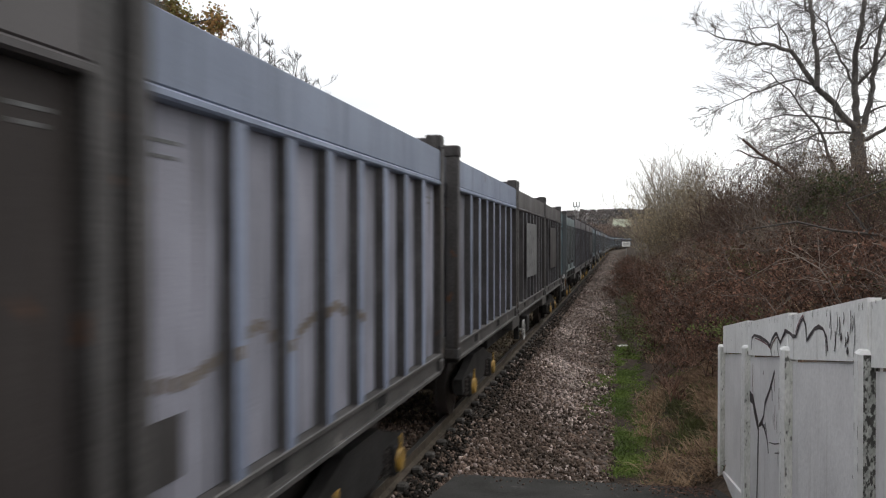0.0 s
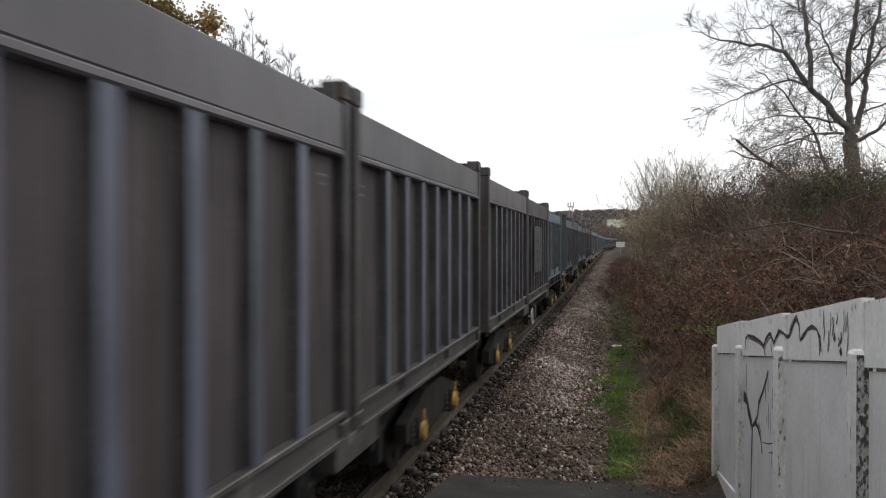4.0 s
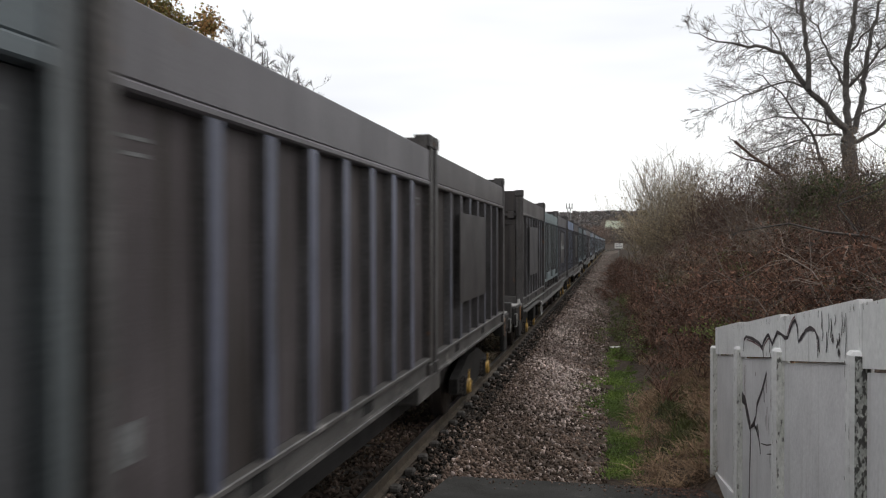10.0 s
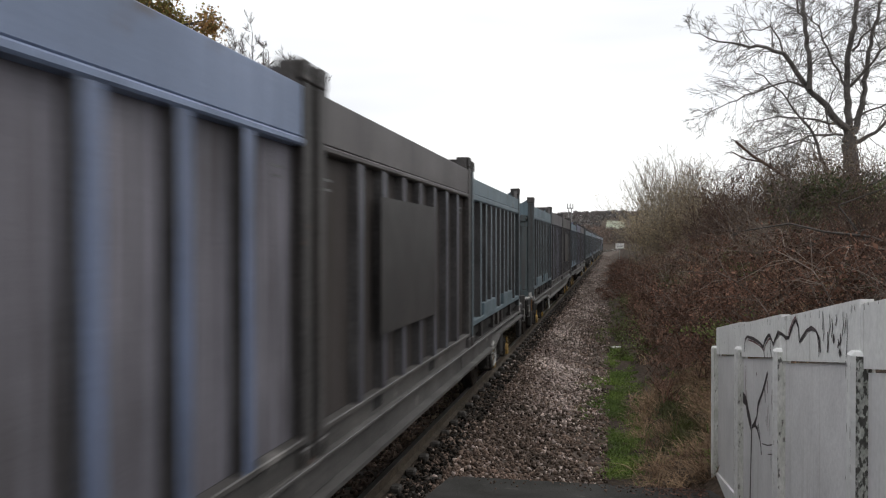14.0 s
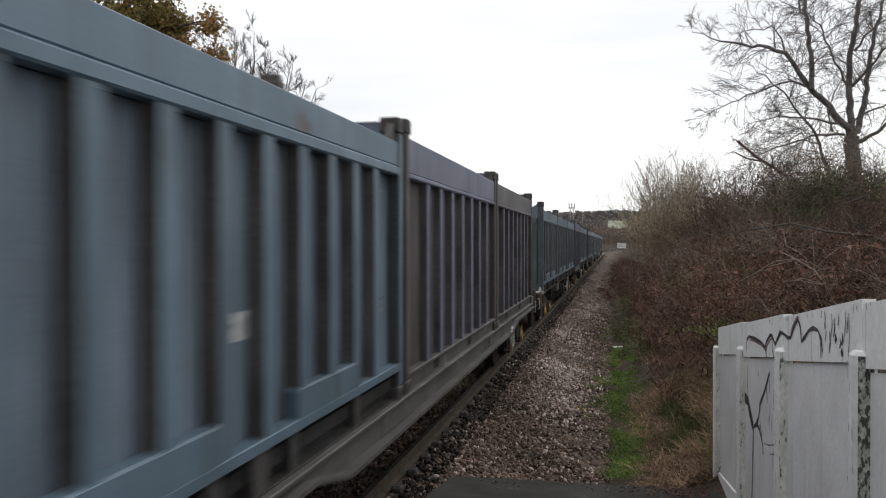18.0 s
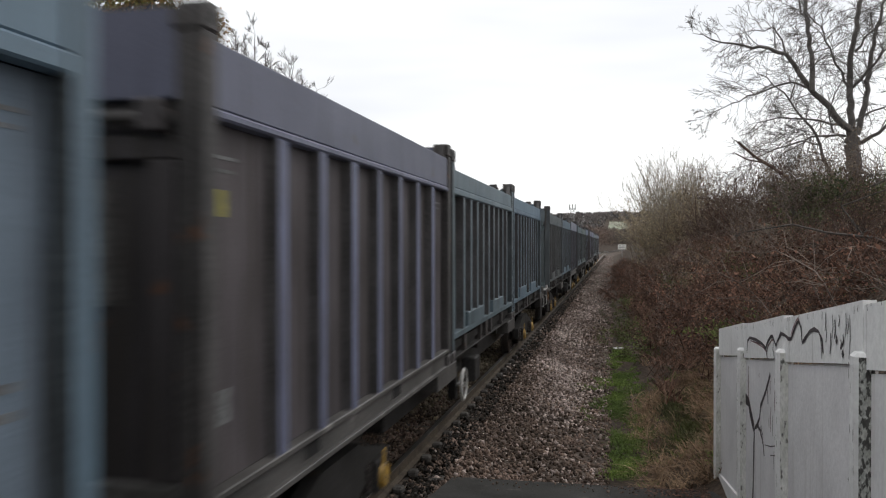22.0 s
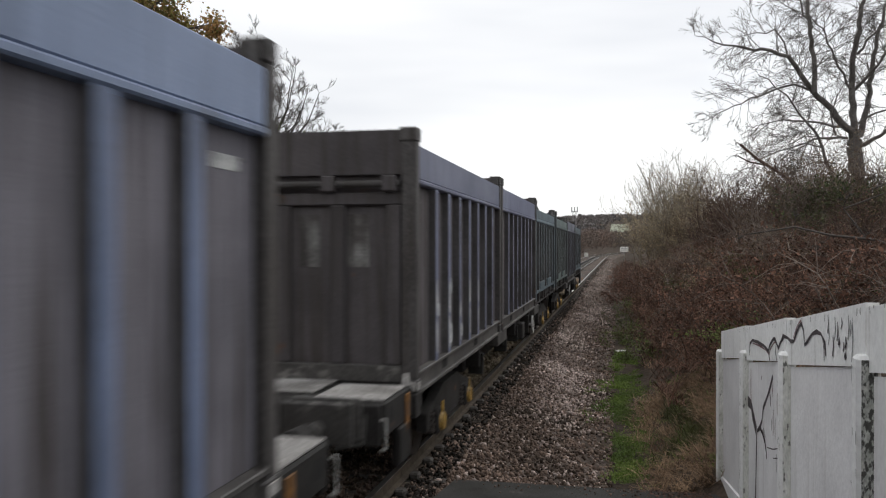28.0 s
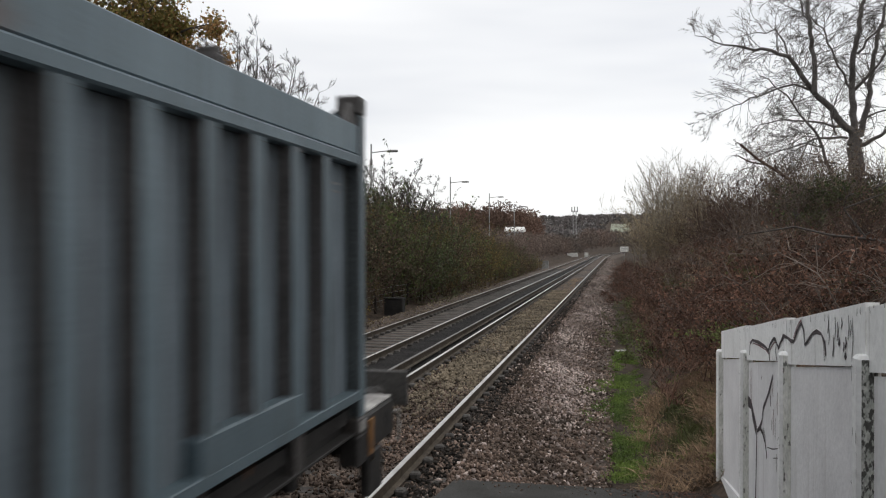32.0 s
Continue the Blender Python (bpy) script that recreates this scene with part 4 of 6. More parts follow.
# ---- the make-up of the train: near end to far end, six to a set ----
TRAIN = ("brown brown blue blue brown brown", "teal_pale brown2 brown2 brown2 brown teal_dusty", "teal_fresh brown2 teal_blue teal_grey brown2 brown", "brown teal_pale brown2 blue3 brown teal",
         "teal brown2 brown teal_blue violet brown2", "teal teal teal_blue violet teal teal_blue", "teal_grey teal_blue blue2 teal green blue3", "violet_dusty violet_dusty teal green blue2 teal")
LABELS = {"brown2": ("a", "brown-painted ribbed steel container with faded lavender ribs"), "blue3": ("a", "grimy blue ribbed steel mineral container"), "teal_pale": ("b", "pale grey-teal ribbed steel container with raised corner posts"),
          "brown": ("a", "grime-brown ribbed steel mineral container with worn bluish ribs"), "blue": ("a", "faded lavender-blue ribbed steel mineral container"),
          "blue2": ("a", "dusty brown and lavender-blue ribbed steel container"), "teal": ("b", "teal-blue ribbed steel container with raised corner posts"), "teal_fresh": ("b", "teal-blue ribbed steel container with bright blue end door"),
          "violet": ("a", "grime-brown ribbed steel container with violet-blue ribs and top band"), "violet_dusty": ("a", "dusty grey ribbed steel container with violet-blue ribs and top band"), "teal_grey": ("b", "grimy grey-teal ribbed steel container with raised corner posts"), "teal_dusty": ("b", "dusty pale blue ribbed steel container with raised corner posts"),
          "teal_blue": ("b", "bright teal-blue ribbed steel container with raised corner posts"), "green": ("b", "grey-green ribbed steel container with raised corner posts")}
PAINT["teal_fresh"] = dict(PAINT["teal_grey"], band=PAINT["teal"]["band"], end=PAINT["teal_blue"]["end"])
PAINT["blue2"] = dict(PAINT["blue"], panel=M_BLUE2_PANEL, end=PAINT["brown"]["end"], rib=M_BLUE2_RIB, band=M_BLUE2_BAND)
SHIFT = {0: 0.04, 1: -0.16, 6: -0.16}      # slack in the couplings between sets
makers, boxes, wagons = {}, [], []
SET = 6 * LEN + 4 * JOIN + MID_GAP + END_GAP
for si, line in enumerate(TRAIN):
    for ki, paint in enumerate(line.split()):
        s_mid = si * SET + ki * (LEN + JOIN) + (MID_GAP - JOIN if ki > 2 else 0) + LEN / 2 + SHIFT.get(si, 0.0)
        if paint not in makers:
            style, label = LABELS[paint]
            makers[paint] = container(style, paint, "mineral_container", label)
            boxes.append((makers[paint], s_mid, si, ki))
        else:
            boxes.append((copy_thing(makers[paint], Matrix.Identity(4)), s_mid, si, ki))
wagon_makers = {}
for si in range(len(TRAIN)):
    kind = "b" if si in (3, 4) else "a"
    for back in (0, 1):
        s_mid = si * SET + WAGON / 2 + back * (WAGON + MID_GAP) + SHIFT.get(si, 0.0)
        if kind not in wagon_makers:
            wagon_makers[kind] = wagon(kind)
            ob = wagon_makers[kind]
        else:
            ob = copy_thing(wagon_makers[kind], Matrix.Identity(4))
        wagons.append((ob, s_mid, back))


# ---- boards, stickers and spray paint on single containers ----


def style_of(ob):
    return "b" if any(c.name.startswith("foot_plate") for c in ob.children) else "a"


def on_side(ob, name, material, y0, y1, z0, z1, depth, label, thick=0.006):
    if depth is None:
        depth = DEPTH[style_of(ob)] + 0.002
    bm = B()
    box(bm, HW - depth, HW - depth + thick, y0 - LEN / 2, y1 - LEN / 2, z0, z1)
    return part(name, bm, material, ob, label)


def blob(bm, rnd, yc, zc, w, h, x):
    """One rough-edged patch of paint."""
    n = 9
    vs = []
    for i in range(n):
        a = 2 * math.pi * i / n
        k = rnd.uniform(0.75, 1.1)
        q = lambda v: math.copysign(abs(v) ** 0.55, v)
        vs.append(bm.verts.new((x, yc + q(math.cos(a)) * w / 2 * k, zc + q(math.sin(a)) * h / 2 * k)))
    bm.faces.new(vs)


def spray(ob, seed, material, y0, y1, zlo, zhi, label, fill=0.8):
    """Spray paint that lies on the recessed panels and on the rib faces."""
    rnd = random.Random(seed)
    style = style_of(ob)
    step_y = 0.69 if style == "a" else 0.545
    first = 0.98 if style == "a" else 0.85
    piece = lambda *a: (lambda bm: (blob(bm, rnd, *a), part("spray_paint", bm, material, ob, label)))(B())
    for i in range(10):
        yr = first + step_y * i
        if y0 <= yr <= y1:
            top = zlo + (zhi - zlo) * rnd.uniform(0.6, 1.0)
            for k in range(2):
                za = zlo + (top - zlo) * k / 2
                piece(yr - LEN / 2, za + (top - zlo) / 4, 0.075, (top - zlo) / 2 * 0.96, HW - 0.003)
        yc = yr + step_y / 2
        if y0 <= yc <= y1:
            top = zlo + (zhi - zlo) * rnd.uniform(0.5, 1.0)
            for k in range(3):
                if rnd.random() < fill:
                    piece(yc - LEN / 2 + rnd.uniform(-0.08, 0.08), zlo + (top - zlo) * (k + 0.5) / 3, rnd.uniform(0.22, 0.42), (top - zlo) / 3 * rnd.uniform(0.7, 1.0), HW - DEPTH[style] + 0.004)


by_place = {(si, ki): ob for ob, _, si, ki in boxes}
for at, material, label in (((0, 4), M_BOARD_PALE, "pale grey patched board"), ((0, 5), M_BOARD, "dark grey blank board"), ((1, 4), M_BOARD_PALE2, "scuffed grey board"),
                            ((2, 5), M_BOARD, "dark grey blank board"), ((3, 0), M_BOARD_PALE2, "pale grey blank board"), ((3, 2), M_BOARD, "dark board with white mark"),
                            ((3, 4), M_BOARD, "dark grey blank board"), ((4, 2), M_BOARD, "dark grey blank board")):
    on_side(by_place[at], "sign_board", material, 1.62 if at == (3, 2) else 1.5, 3.7, 1.68, 2.85, 0.004, label, 0.012)
# bare spots where the old lettering was peeled off one board
rnd = random.Random(31)
for k in range(14):
    y, z = 1.75 + 0.42 * (k % 5) + rnd.uniform(-0.1, 0.1), 1.95 + 0.33 * (k // 5) + rnd.uniform(-0.08, 0.08)
    bm = B()
    blob(bm, rnd, y - LEN / 2, z, rnd.uniform(0.06, 0.14), rnd.uniform(0.06, 0.16), HW + 0.0095)
    part("bare_spot", bm, M_SPRAY_D, by_place[(0, 4)], "dark spot of peeled lettering")
# the white mark on one board: a broad cross and a row of bars
ob = by_place[(3, 2)]
for y0, y1, z0, z1 in ((1.78, 1.99, 2.20, 2.30), (1.84, 1.96, 1.93, 2.52), (1.70, 1.79, 2.10, 2.34), (1.95, 2.02, 2.36, 2.44), (1.76, 1.86, 1.97, 2.03)):
    on_side(ob, "emblem", M_MARK, y0, y1, z0, z1, -0.009, "white emblem shape", 0.003)
for i in range(12):
    hgt = 0.17 if i in (0, 7) else 0.12
    y = 2.06 + i * 0.125 + (0.07 if i > 6 else 0)
    on_side(ob, "lettering", M_MARK, y, y + 0.095, 2.21, 2.21 + hgt, -0.009, "white bar of lettering", 0.003)
for at, near in (((0, 5), 1), ((4, 5), 1), ((5, 3), 1), ((4, 1), 1), ((1, 3), 0), ((2, 1), 0), ((7, 4), 0)):
    y = 0.22 if near else 5.50
    on_side(by_place[at], "sticker", M_STICKER, y, y + 0.17, 2.60, 2.74, None, "faded yellow warning sticker")
for at in ((0, 5), (4, 5), (2, 4), (5, 3), (1, 3)):
    on_side(by_place[at], "label_plate", M_FAINT, 0.18, 0.42, 1.52, 1.70, None, "grubby white label plate")
for at in ((1, 0), (5, 0), (5, 1), (7, 3)):
    on_side(by_place[at], "patch", M_RUSTPATCH, 0.16, 0.42, 1.62, 1.76, None, "rust-red paint patch")
for at in ((6, 1), (4, 3), (1, 5), (2, 0), (2, 2), (5, 2), (6, 0), (7, 2)):
    for z in (1.85, 1.95):
        on_side(by_place[at], "stencil_line", M_FAINT, 5.45, 5.75, z, z + 0.035, None, "worn white stencilled line")
spray(by_place[(7, 0)], 2, M_SPRAY_W, 0.3, 4.2, 1.26, 2.15, "white sprayed block shapes")
spray(by_place[(7, 1)], 3, M_SPRAY_D, 1.9, 5.7, 1.26, 2.0, "dark sprayed scrawl", 0.55)
spray(by_place[(7, 2)], 4, M_SPRAY_P, 0.7, 4.1, 1.36, 2.3, "faded pinkish sprayed shapes", 0.75)
spray(by_place[(4, 2)], 5, M_SPRAY_W, 3.75, 4.6, 1.55, 2.35, "white paint splash", 0.95)
# a wavering brown line along one container, and labels by its neighbour's post
BENDS = ((0.21, 1.83), (0.55, 1.79), (1.02, 1.89), (1.39, 2.0), (1.72, 1.8), (2.55, 2.05), (3.23, 1.83))
for (ya, za), (yb, zb2) in zip(BENDS, BENDS[1:]):
    n = int((yb - ya) / 0.09)
    for i in range(n):
        y, z = ya + (yb - ya) * (i + 0.5) / n, za + (zb2 - za) * (i + 0.5) / n
        hit = any(abs(y - LEN / 2 - r) < 0.07 for r in RIBS["a"])
        on_side(by_place[(0, 2)], "sprayed_line", M_SPRAY_B, y - 0.04, y + 0.04, z - 0.035, z + 0.035, 0.004 if hit else None, "wavering brown sprayed line")
on_side(by_place[(0, 2)], "patch", M_BOARD, 0.18, 0.52, 1.36, 1.66, None, "dark painted-over patch")
on_side(by_place[(0, 5)], "sticker", M_ORANGE, 0.2, 0.40, 2.06, 2.17, None, "faded orange label")
on_side(by_place[(0, 5)], "patch", M_SPRAY_G, 0.18, 0.42, 1.76, 2.02, None, "pale grey-blue paint patch")
for px0, px1 in ((-0.02, 0.20), (0.50, 0.72)):
    bm = B()
    box(bm, px0, px1, -LEN / 2 + 0.064, -LEN / 2 + 0.072, 2.25, 2.78)
    part("worn_patch", bm, M_WORNDOOR, by_place[(7, 0)], "pale worn patch on the end door")
bm = B()
box(bm, 0.46, 0.74, -LEN / 2 + 0.064, -LEN / 2 + 0.072, 2.15, 2.78)
part("worn_patch", bm, M_WORNDOOR, by_place[(5, 3)], "pale worn patch on the end door")
on_side(by_place[(6, 1)], "label_plate", M_MARK, 0.19, 0.60, 2.70, 2.80, None, "scuffed white stencilled label")
on_side(by_place[(6, 1)], "patch", M_RUSTORANGE, 0.12, 0.52, 1.84, 2.02, None, "rust-orange paint patch")
for at in ((0, 3), (6, 5), (7, 0)):
    on_side(by_place[at], "label_plate", M_MARK, 5.42, 5.72, 2.86, 2.94, None, "small white stencilled label")
on_side(by_place[(0, 3)], "sticker", M_STICKER, 5.50, 5.66, 2.58, 2.70, None, "faded yellow warning sticker")
on_side(by_place[(4, 3)], "label_plate", M_MARK, 2.62, 3.0, 1.92, 2.08, None, "small white label plate")
ob = by_place[(1, 4)]
for z in (1.93, 2.17, 2.43):
    for k in range(5):
        y = 2.15 + k * 0.10
        on_side(ob, "scuff", M_UNDER, y, y + 0.102, z + 0.02 * abs(k - 2), z + 0.035 + 0.02 * abs(k - 2), -0.009, "dark scuffed streak", 0.002)


# ---- fast meshes for stones, wood and leaves ----
def raw_np(name, V, F, material):
    me = bpy.data.meshes.new(name)
    n, k = F.shape
    me.vertices.add(len(V))
    me.vertices.foreach_set("co", np.asarray(V, dtype=np.float32).ravel())
    me.loops.add(n * k)
    me.loops.foreach_set("vertex_index", F.astype(np.int32).ravel())
    me.polygons.add(n)
    me.polygons.foreach_set("loop_start", np.arange(0, n * k, k, dtype=np.int32))
    me.materials.append(material)
    me.update(calc_edges=True)
    return me


def tubes(segs, sides=3):
    """Tapered tubes for rows of (start, end, radius, radius)."""
    A = np.array([s[0] for s in segs]), np.array([s[1] for s in segs])
    ra, rb = np.array([s[2] for s in segs]), np.array([s[3] for s in segs])
    d = A[1] - A[0]
    d /= np.linalg.norm(d, axis=1)[:, None] + 1e-9
    ref = np.where(np.abs(d[:, 2:3]) > 0.8, [[1.0, 0, 0]], [[0, 0, 1.0]])
    u = np.cross(d, ref)
    u /= np.linalg.norm(u, axis=1)[:, None] + 1e-9
    v = np.cross(d, u)
    V = []
    for end, r in ((A[0], ra), (A[1], rb)):
        for k in range(sides):
            a = 2 * math.pi * k / sides
            V.append(end + (u * math.cos(a) + v * math.sin(a)) * r[:, None])
    V = np.stack(V, 1)
    n = len(segs)
    base = (np.arange(n) * 2 * sides)[:, None]
    F = np.concatenate([base + np.array([[k, (k + 1) % sides, sides + (k + 1) % sides, sides + k]]) for k in range(sides)])
    return V.reshape(-1, 3), F


def leaves(rng, C, lo, hi, thin=0.6):
    """A small kite-shaped blade at each point, turned at random."""
    n = len(C)
    a = rng.normal(size=(n, 3))
    a /= np.linalg.norm(a, axis=1)[:, None]
    b = np.cross(a, rng.normal(size=(n, 3)))
    b /= np.linalg.norm(b, axis=1)[:, None] + 1e-9
    s = rng.uniform(lo, hi, n)[:, None]
    V = np.stack((C - a * s, C + b * s * thin, C + a * s, C - b * s * thin), 1).reshape(-1, 3)
    return V, (np.arange(n) * 4)[:, None] + np.arange(4)[None, :]


def unit(v):
    return v / (np.linalg.norm(v) + 1e-9)


MIN_R = [0.0035]


def grow(rng, p, d, length, r, level, segs, tips, wiggle=0.25, lift=0.05, kids=3, shrink=0.62, angle=0.8, steps=4):
    for i in range(steps):
        d = unit(d + rng.normal(size=3) * wiggle / 1.7 + np.array((0, 0, lift)))
        q = p + d * length / steps
        r1 = r * (1 - 0.7 * (i + 1) / steps) if level == 0 else r * (1 - 0.45 * (i + 1) / steps)
        r0 = r * (1 - 0.7 * i / steps) if level == 0 else r * (1 - 0.45 * i / steps)
        segs.append((p, q, max(r0, MIN_R[0]), max(r1, MIN_R[0])))
        p = q
        if level > 0:
            for k in range(kids if i else max(0, kids - 2)):
                if rng.random() < 0.8:
                    side = unit(np.cross(d, rng.normal(size=3)))
                    grow(rng, p, unit(d * math.cos(angle) + side * math.sin(angle * rng.uniform(0.6, 1.2))), length * shrink * rng.uniform(0.6, 1.1), r1 * 0.6, level - 1,
                         segs, tips, wiggle, lift, kids, shrink, angle, steps if level > 1 else 3)
    tips.append(p)


def shrub_meshes(name, seed, high, wide, stems, n_leaf, size, leaf_mat, twig_mat, lift=0.0, level=1, r=0.014, thin=0.5, splay=0.55, angle=0.8):
    rng = np.random.default_rng(seed)
    segs, tips = [], []
    for i in range(stems):
        p = np.array((*(rng.normal(size=2) * wide * 0.28), -0.12))
        d = unit(np.array((*(rng.normal(size=2) * splay), 1.0)))
        grow(rng, p, d, high * rng.uniform(0.7, 1.25), r * rng.uniform(0.7, 1.5), level, segs, tips, 0.32, lift, 2, 0.55, angle, 5)
    out = [("twig_mass", raw_np(name + "_stems", *tubes(segs, 3), twig_mat))]
    if n_leaf:
        pick = rng.integers(0, len(segs), n_leaf)
        t = rng.random((n_leaf, 1))
        P0, P1 = np.array([s[0] for s in segs])[pick], np.array([s[1] for s in segs])[pick]
        C = P0 + (P1 - P0) * t + rng.normal(size=(n_leaf, 3)) * size * 1.3
        out.append(("foliage", raw_np(name + "_foliage", *leaves(rng, C, size * 0.5, size * 1.2, thin), leaf_mat)))
    return out


def plant(name, meshes, label, category, group, m):
    ob = empty(name, label, category, group, m)
    for n, me in meshes:
        tagged(put(n, me, ob), kind="stuff")
    return ob


# ---- ballast stones ----
def stones(name, seed, spots, lo, hi, material, label):
    rng = np.random.default_rng(seed)
    n = len(spots)
    cube = np.array([(x, y, z) for x in (-1, 1) for y in (-1, 1) for z in (-1, 1)], float)
    faces = np.array([(0, 1, 3, 2), (4, 6, 7, 5), (0, 4, 5, 1), (2, 3, 7, 6), (0, 2, 6, 4), (1, 5, 7, 3)])
    V = cube[None] * rng.uniform(0.38, 1.2, (n, 1, 3)) * rng.uniform(0.35, 1.05, (n, 8, 1))
    q = rng.normal(size=(n, 4))
    q /= np.linalg.norm(q, axis=1)[:, None]
    w, x, y, z = q.T
    R = np.stack((1 - 2 * (y * y + z * z), 2 * (x * y - z * w), 2 * (x * z + y * w), 2 * (x * y + z * w), 1 - 2 * (x * x + z * z), 2 * (y * z - x * w),
                  2 * (x * z - y * w), 2 * (y * z + x * w), 1 - 2 * (x * x + y * y)), 1).reshape(n, 3, 3)
    V = np.einsum("nij,nkj->nki", R, V) * rng.uniform(lo, hi, (n, 1, 1)) + spots[:, None, :]
    F = (np.arange(n) * 8)[:, None, None] + faces[None]
    return tagged(new(name, raw_np(name, V.reshape(-1, 3), F.reshape(-1, 4), material)), label, kind="stuff")


o_rail = lambda x: -2.0 - x if x < -2.0 else x + 2.0     # how far from the near rail
rng = np.random.default_rng(11)
pale, dark, old, grimy = [], [], [], []
for x0, x1, y0, y1, n in ((-2.32, -0.05, 8.6, 20, 19000), (-2.32, -0.05, 20, 40, 13000), (-2.32, -0.1, 40, 80, 6000), (-2.32, -0.3, 80, 185, 4200), (-2.32, -1.85, 3.5, 9, 1800), (-3.75, -2.5, 3.5, 20, 5200),
                          (-3.75, -2.5, 20, 50, 5200), (-9.0, -7.0, 14, 60, 2500)):
    for x, y in zip(rng.uniform(x0, x1, n), rng.uniform(y0, y1, n)):
        if abs(x - NEAR - 0.7525) < 0.1 or abs(x - NEAR + 0.7525) < 0.1:
            continue
        z = bed(x, y) + rng.uniform(-0.005, 0.025)
        if x > -0.75 and rng.random() < 0.55 * step(-0.75, -0.35, x):
            continue
        # near-black stones mixed in along the near rail's outer side
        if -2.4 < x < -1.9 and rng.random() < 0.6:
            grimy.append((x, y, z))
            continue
        if x < -2.4:
            z += 0.02 if x > -3.8 else 0.0
            (dark if y < 12 + 5 * rng.random() or abs(x - NEAR) > 0.45 and rng.random() < 0.5 else old).append((x, y, z))
        else:
            band = math.exp(-((x + 1.25 + 0.25 * math.sin(y * 0.3)) / 0.55) ** 2) * step(11.5, 16, y)
            band += 0.25 * max(0.0, noise.noise(Vector((x * 0.9, y * 0.6, 21))))
            (pale if rng.random() < 0.13 + 0.60 * band * step(-0.05, 0.35, o_rail(x)) else dark).append((x, y, z))
stones("pale_ballast", 1, np.array(pale), 0.013, 0.034, M_STONE, "pale crushed stone thrown over the ballast shoulder")
stones("dark_ballast", 2, np.array(dark), 0.013, 0.034, M_STONE_DARK, "dull brown-grey crushed stone along the cess")
stones("grimy_ballast", 4, np.array(grimy), 0.016, 0.038, M_STONE_BLACK, "near-black ballast stones just outside the near rail")
stones("rusty_ballast", 3, np.array(old), 0.022, 0.05, M_STONE_OLD, "rust-stained ballast stones between the rails")

rng = np.random.default_rng(23)
grit = [(x, y, ramp_z(y) + 0.006) for x, y in zip(rng.uniform(-1.5, 0.98, 480), RAMP_Y - 0.03 - np.abs(rng.normal(size=480)) * 0.3) if rng.random() < 0.25 + 0.6 * step(-0.2, 0.9, x)]
stones("ramp_grit", 5, np.array(grit), 0.006, 0.016, M_STONE_DARK, "grit and crumbs of stone at the ramp's foot")
C = np.array([(x, y, ramp_z(y) + 0.008) for x, y in zip(0.98 - np.abs(rng.normal(size=420)) * 0.35, RAMP_Y - 0.02 - np.abs(rng.normal(size=420)) * 0.5)])
V, F = leaves(rng, C, 0.012, 0.035, 0.55)
V[:, 2] = np.repeat(C[:, 2], 4) + np.abs(V[:, 2] - np.repeat(C[:, 2], 4)) * 0.4
tagged(new("fallen_leaves", raw_np("fallen_leaves", V, F, M_BRACKEN)), "fallen brown leaves blown against the fence", kind="stuff")

# ---- sleepers ----
bm = B()
box(bm, -1.25, 1.25, -0.125, 0.125, -0.34, -0.163, 0.02)
for s in (-0.7525, 0.7525):
    for k in (-1, 1):
        box(bm, s + k * 0.125 - 0.06, s + k * 0.125 + 0.06, -0.07, 0.07, -0.165, -0.085, 0.02)
sleeper = data("sleeper", bm, M_SLEEPER)
for centre, label in ((NEAR, "near track with concrete sleepers sunk in ballast"), (FAR, "far track with concrete sleepers sunk in ballast")):
    track = empty("track", label, "track", kind="structure")
    for i in range(150):
        x, y, a = on_track(-2 + i * 0.66, centre)
        put("sleeper", sleeper, track, pose(x, y, -0.035 if centre == NEAR else -0.012, 0, 0, a))
bm = B()
rod(bm, (0, 0, -0.19), (0, 0, -0.085), 0.06, 0.045, sides=10)
insulator = data("insulator", bm, M_POT)
for c in (NEAR - 0.7525 - 0.42,):
    line = empty("insulator_row", "grimy pot insulators under the conductor rail", "insulator", kind="structure")
    for i in range(30):
        put("insulator", insulator, line, pose(c, 2 + i * 3.0, 0))

# ---- right-hand bank: brambles, bracken and scrub ----
THICKETS = [shrub_meshes("bramble", 20 + i, (0.85, 0.7, 0.95, 0.8, 0.6, 0.9)[i], 1.3, (13, 10, 13, 12, 10, 12)[i], (1000, 750, 1000, 400, 1200, 800)[i], 0.030, (M_BRACKEN, M_BRACKEN, M_SCRUB, M_BRACKEN, M_BRACKEN, M_SCRUB)[i],
                         (M_TWIG, M_TWIG_PALE, M_TWIG, M_TWIG_PALE, M_TWIG, M_TWIG_PALE)[i], -0.10, 1, 0.007) for i in range(6)]
GREENISH = [shrub_meshes("green_bramble", 40 + i, 0.7, 1.1, 10, 900, 0.038, M_GREEN, M_TWIG, -0.06, 1, 0.008) for i in range(2)]
BARE = [shrub_meshes("thorn", 50 + i, 1.7, 1.6, 11, (1500, 900, 1700, 600)[i], 0.030, M_BRACKEN if i % 2 else M_SCRUB, (M_TWIG, M_TWIG, M_TWIG_PALE, M_TWIG)[i], 0.05, 2, 0.018) for i in range(4)]
rng = np.random.default_rng(5)


def scatter(kinds, name, label, category, group, spots, lo, hi):
    for x, y in spots:
        m = pose(x, y, land(x, y), 0, 0, rng.uniform(0, 360)) @ Matrix.Scale(rng.uniform(lo, hi), 4)
        plant(name, kinds[rng.integers(0, len(kinds))], label, category, group, m)


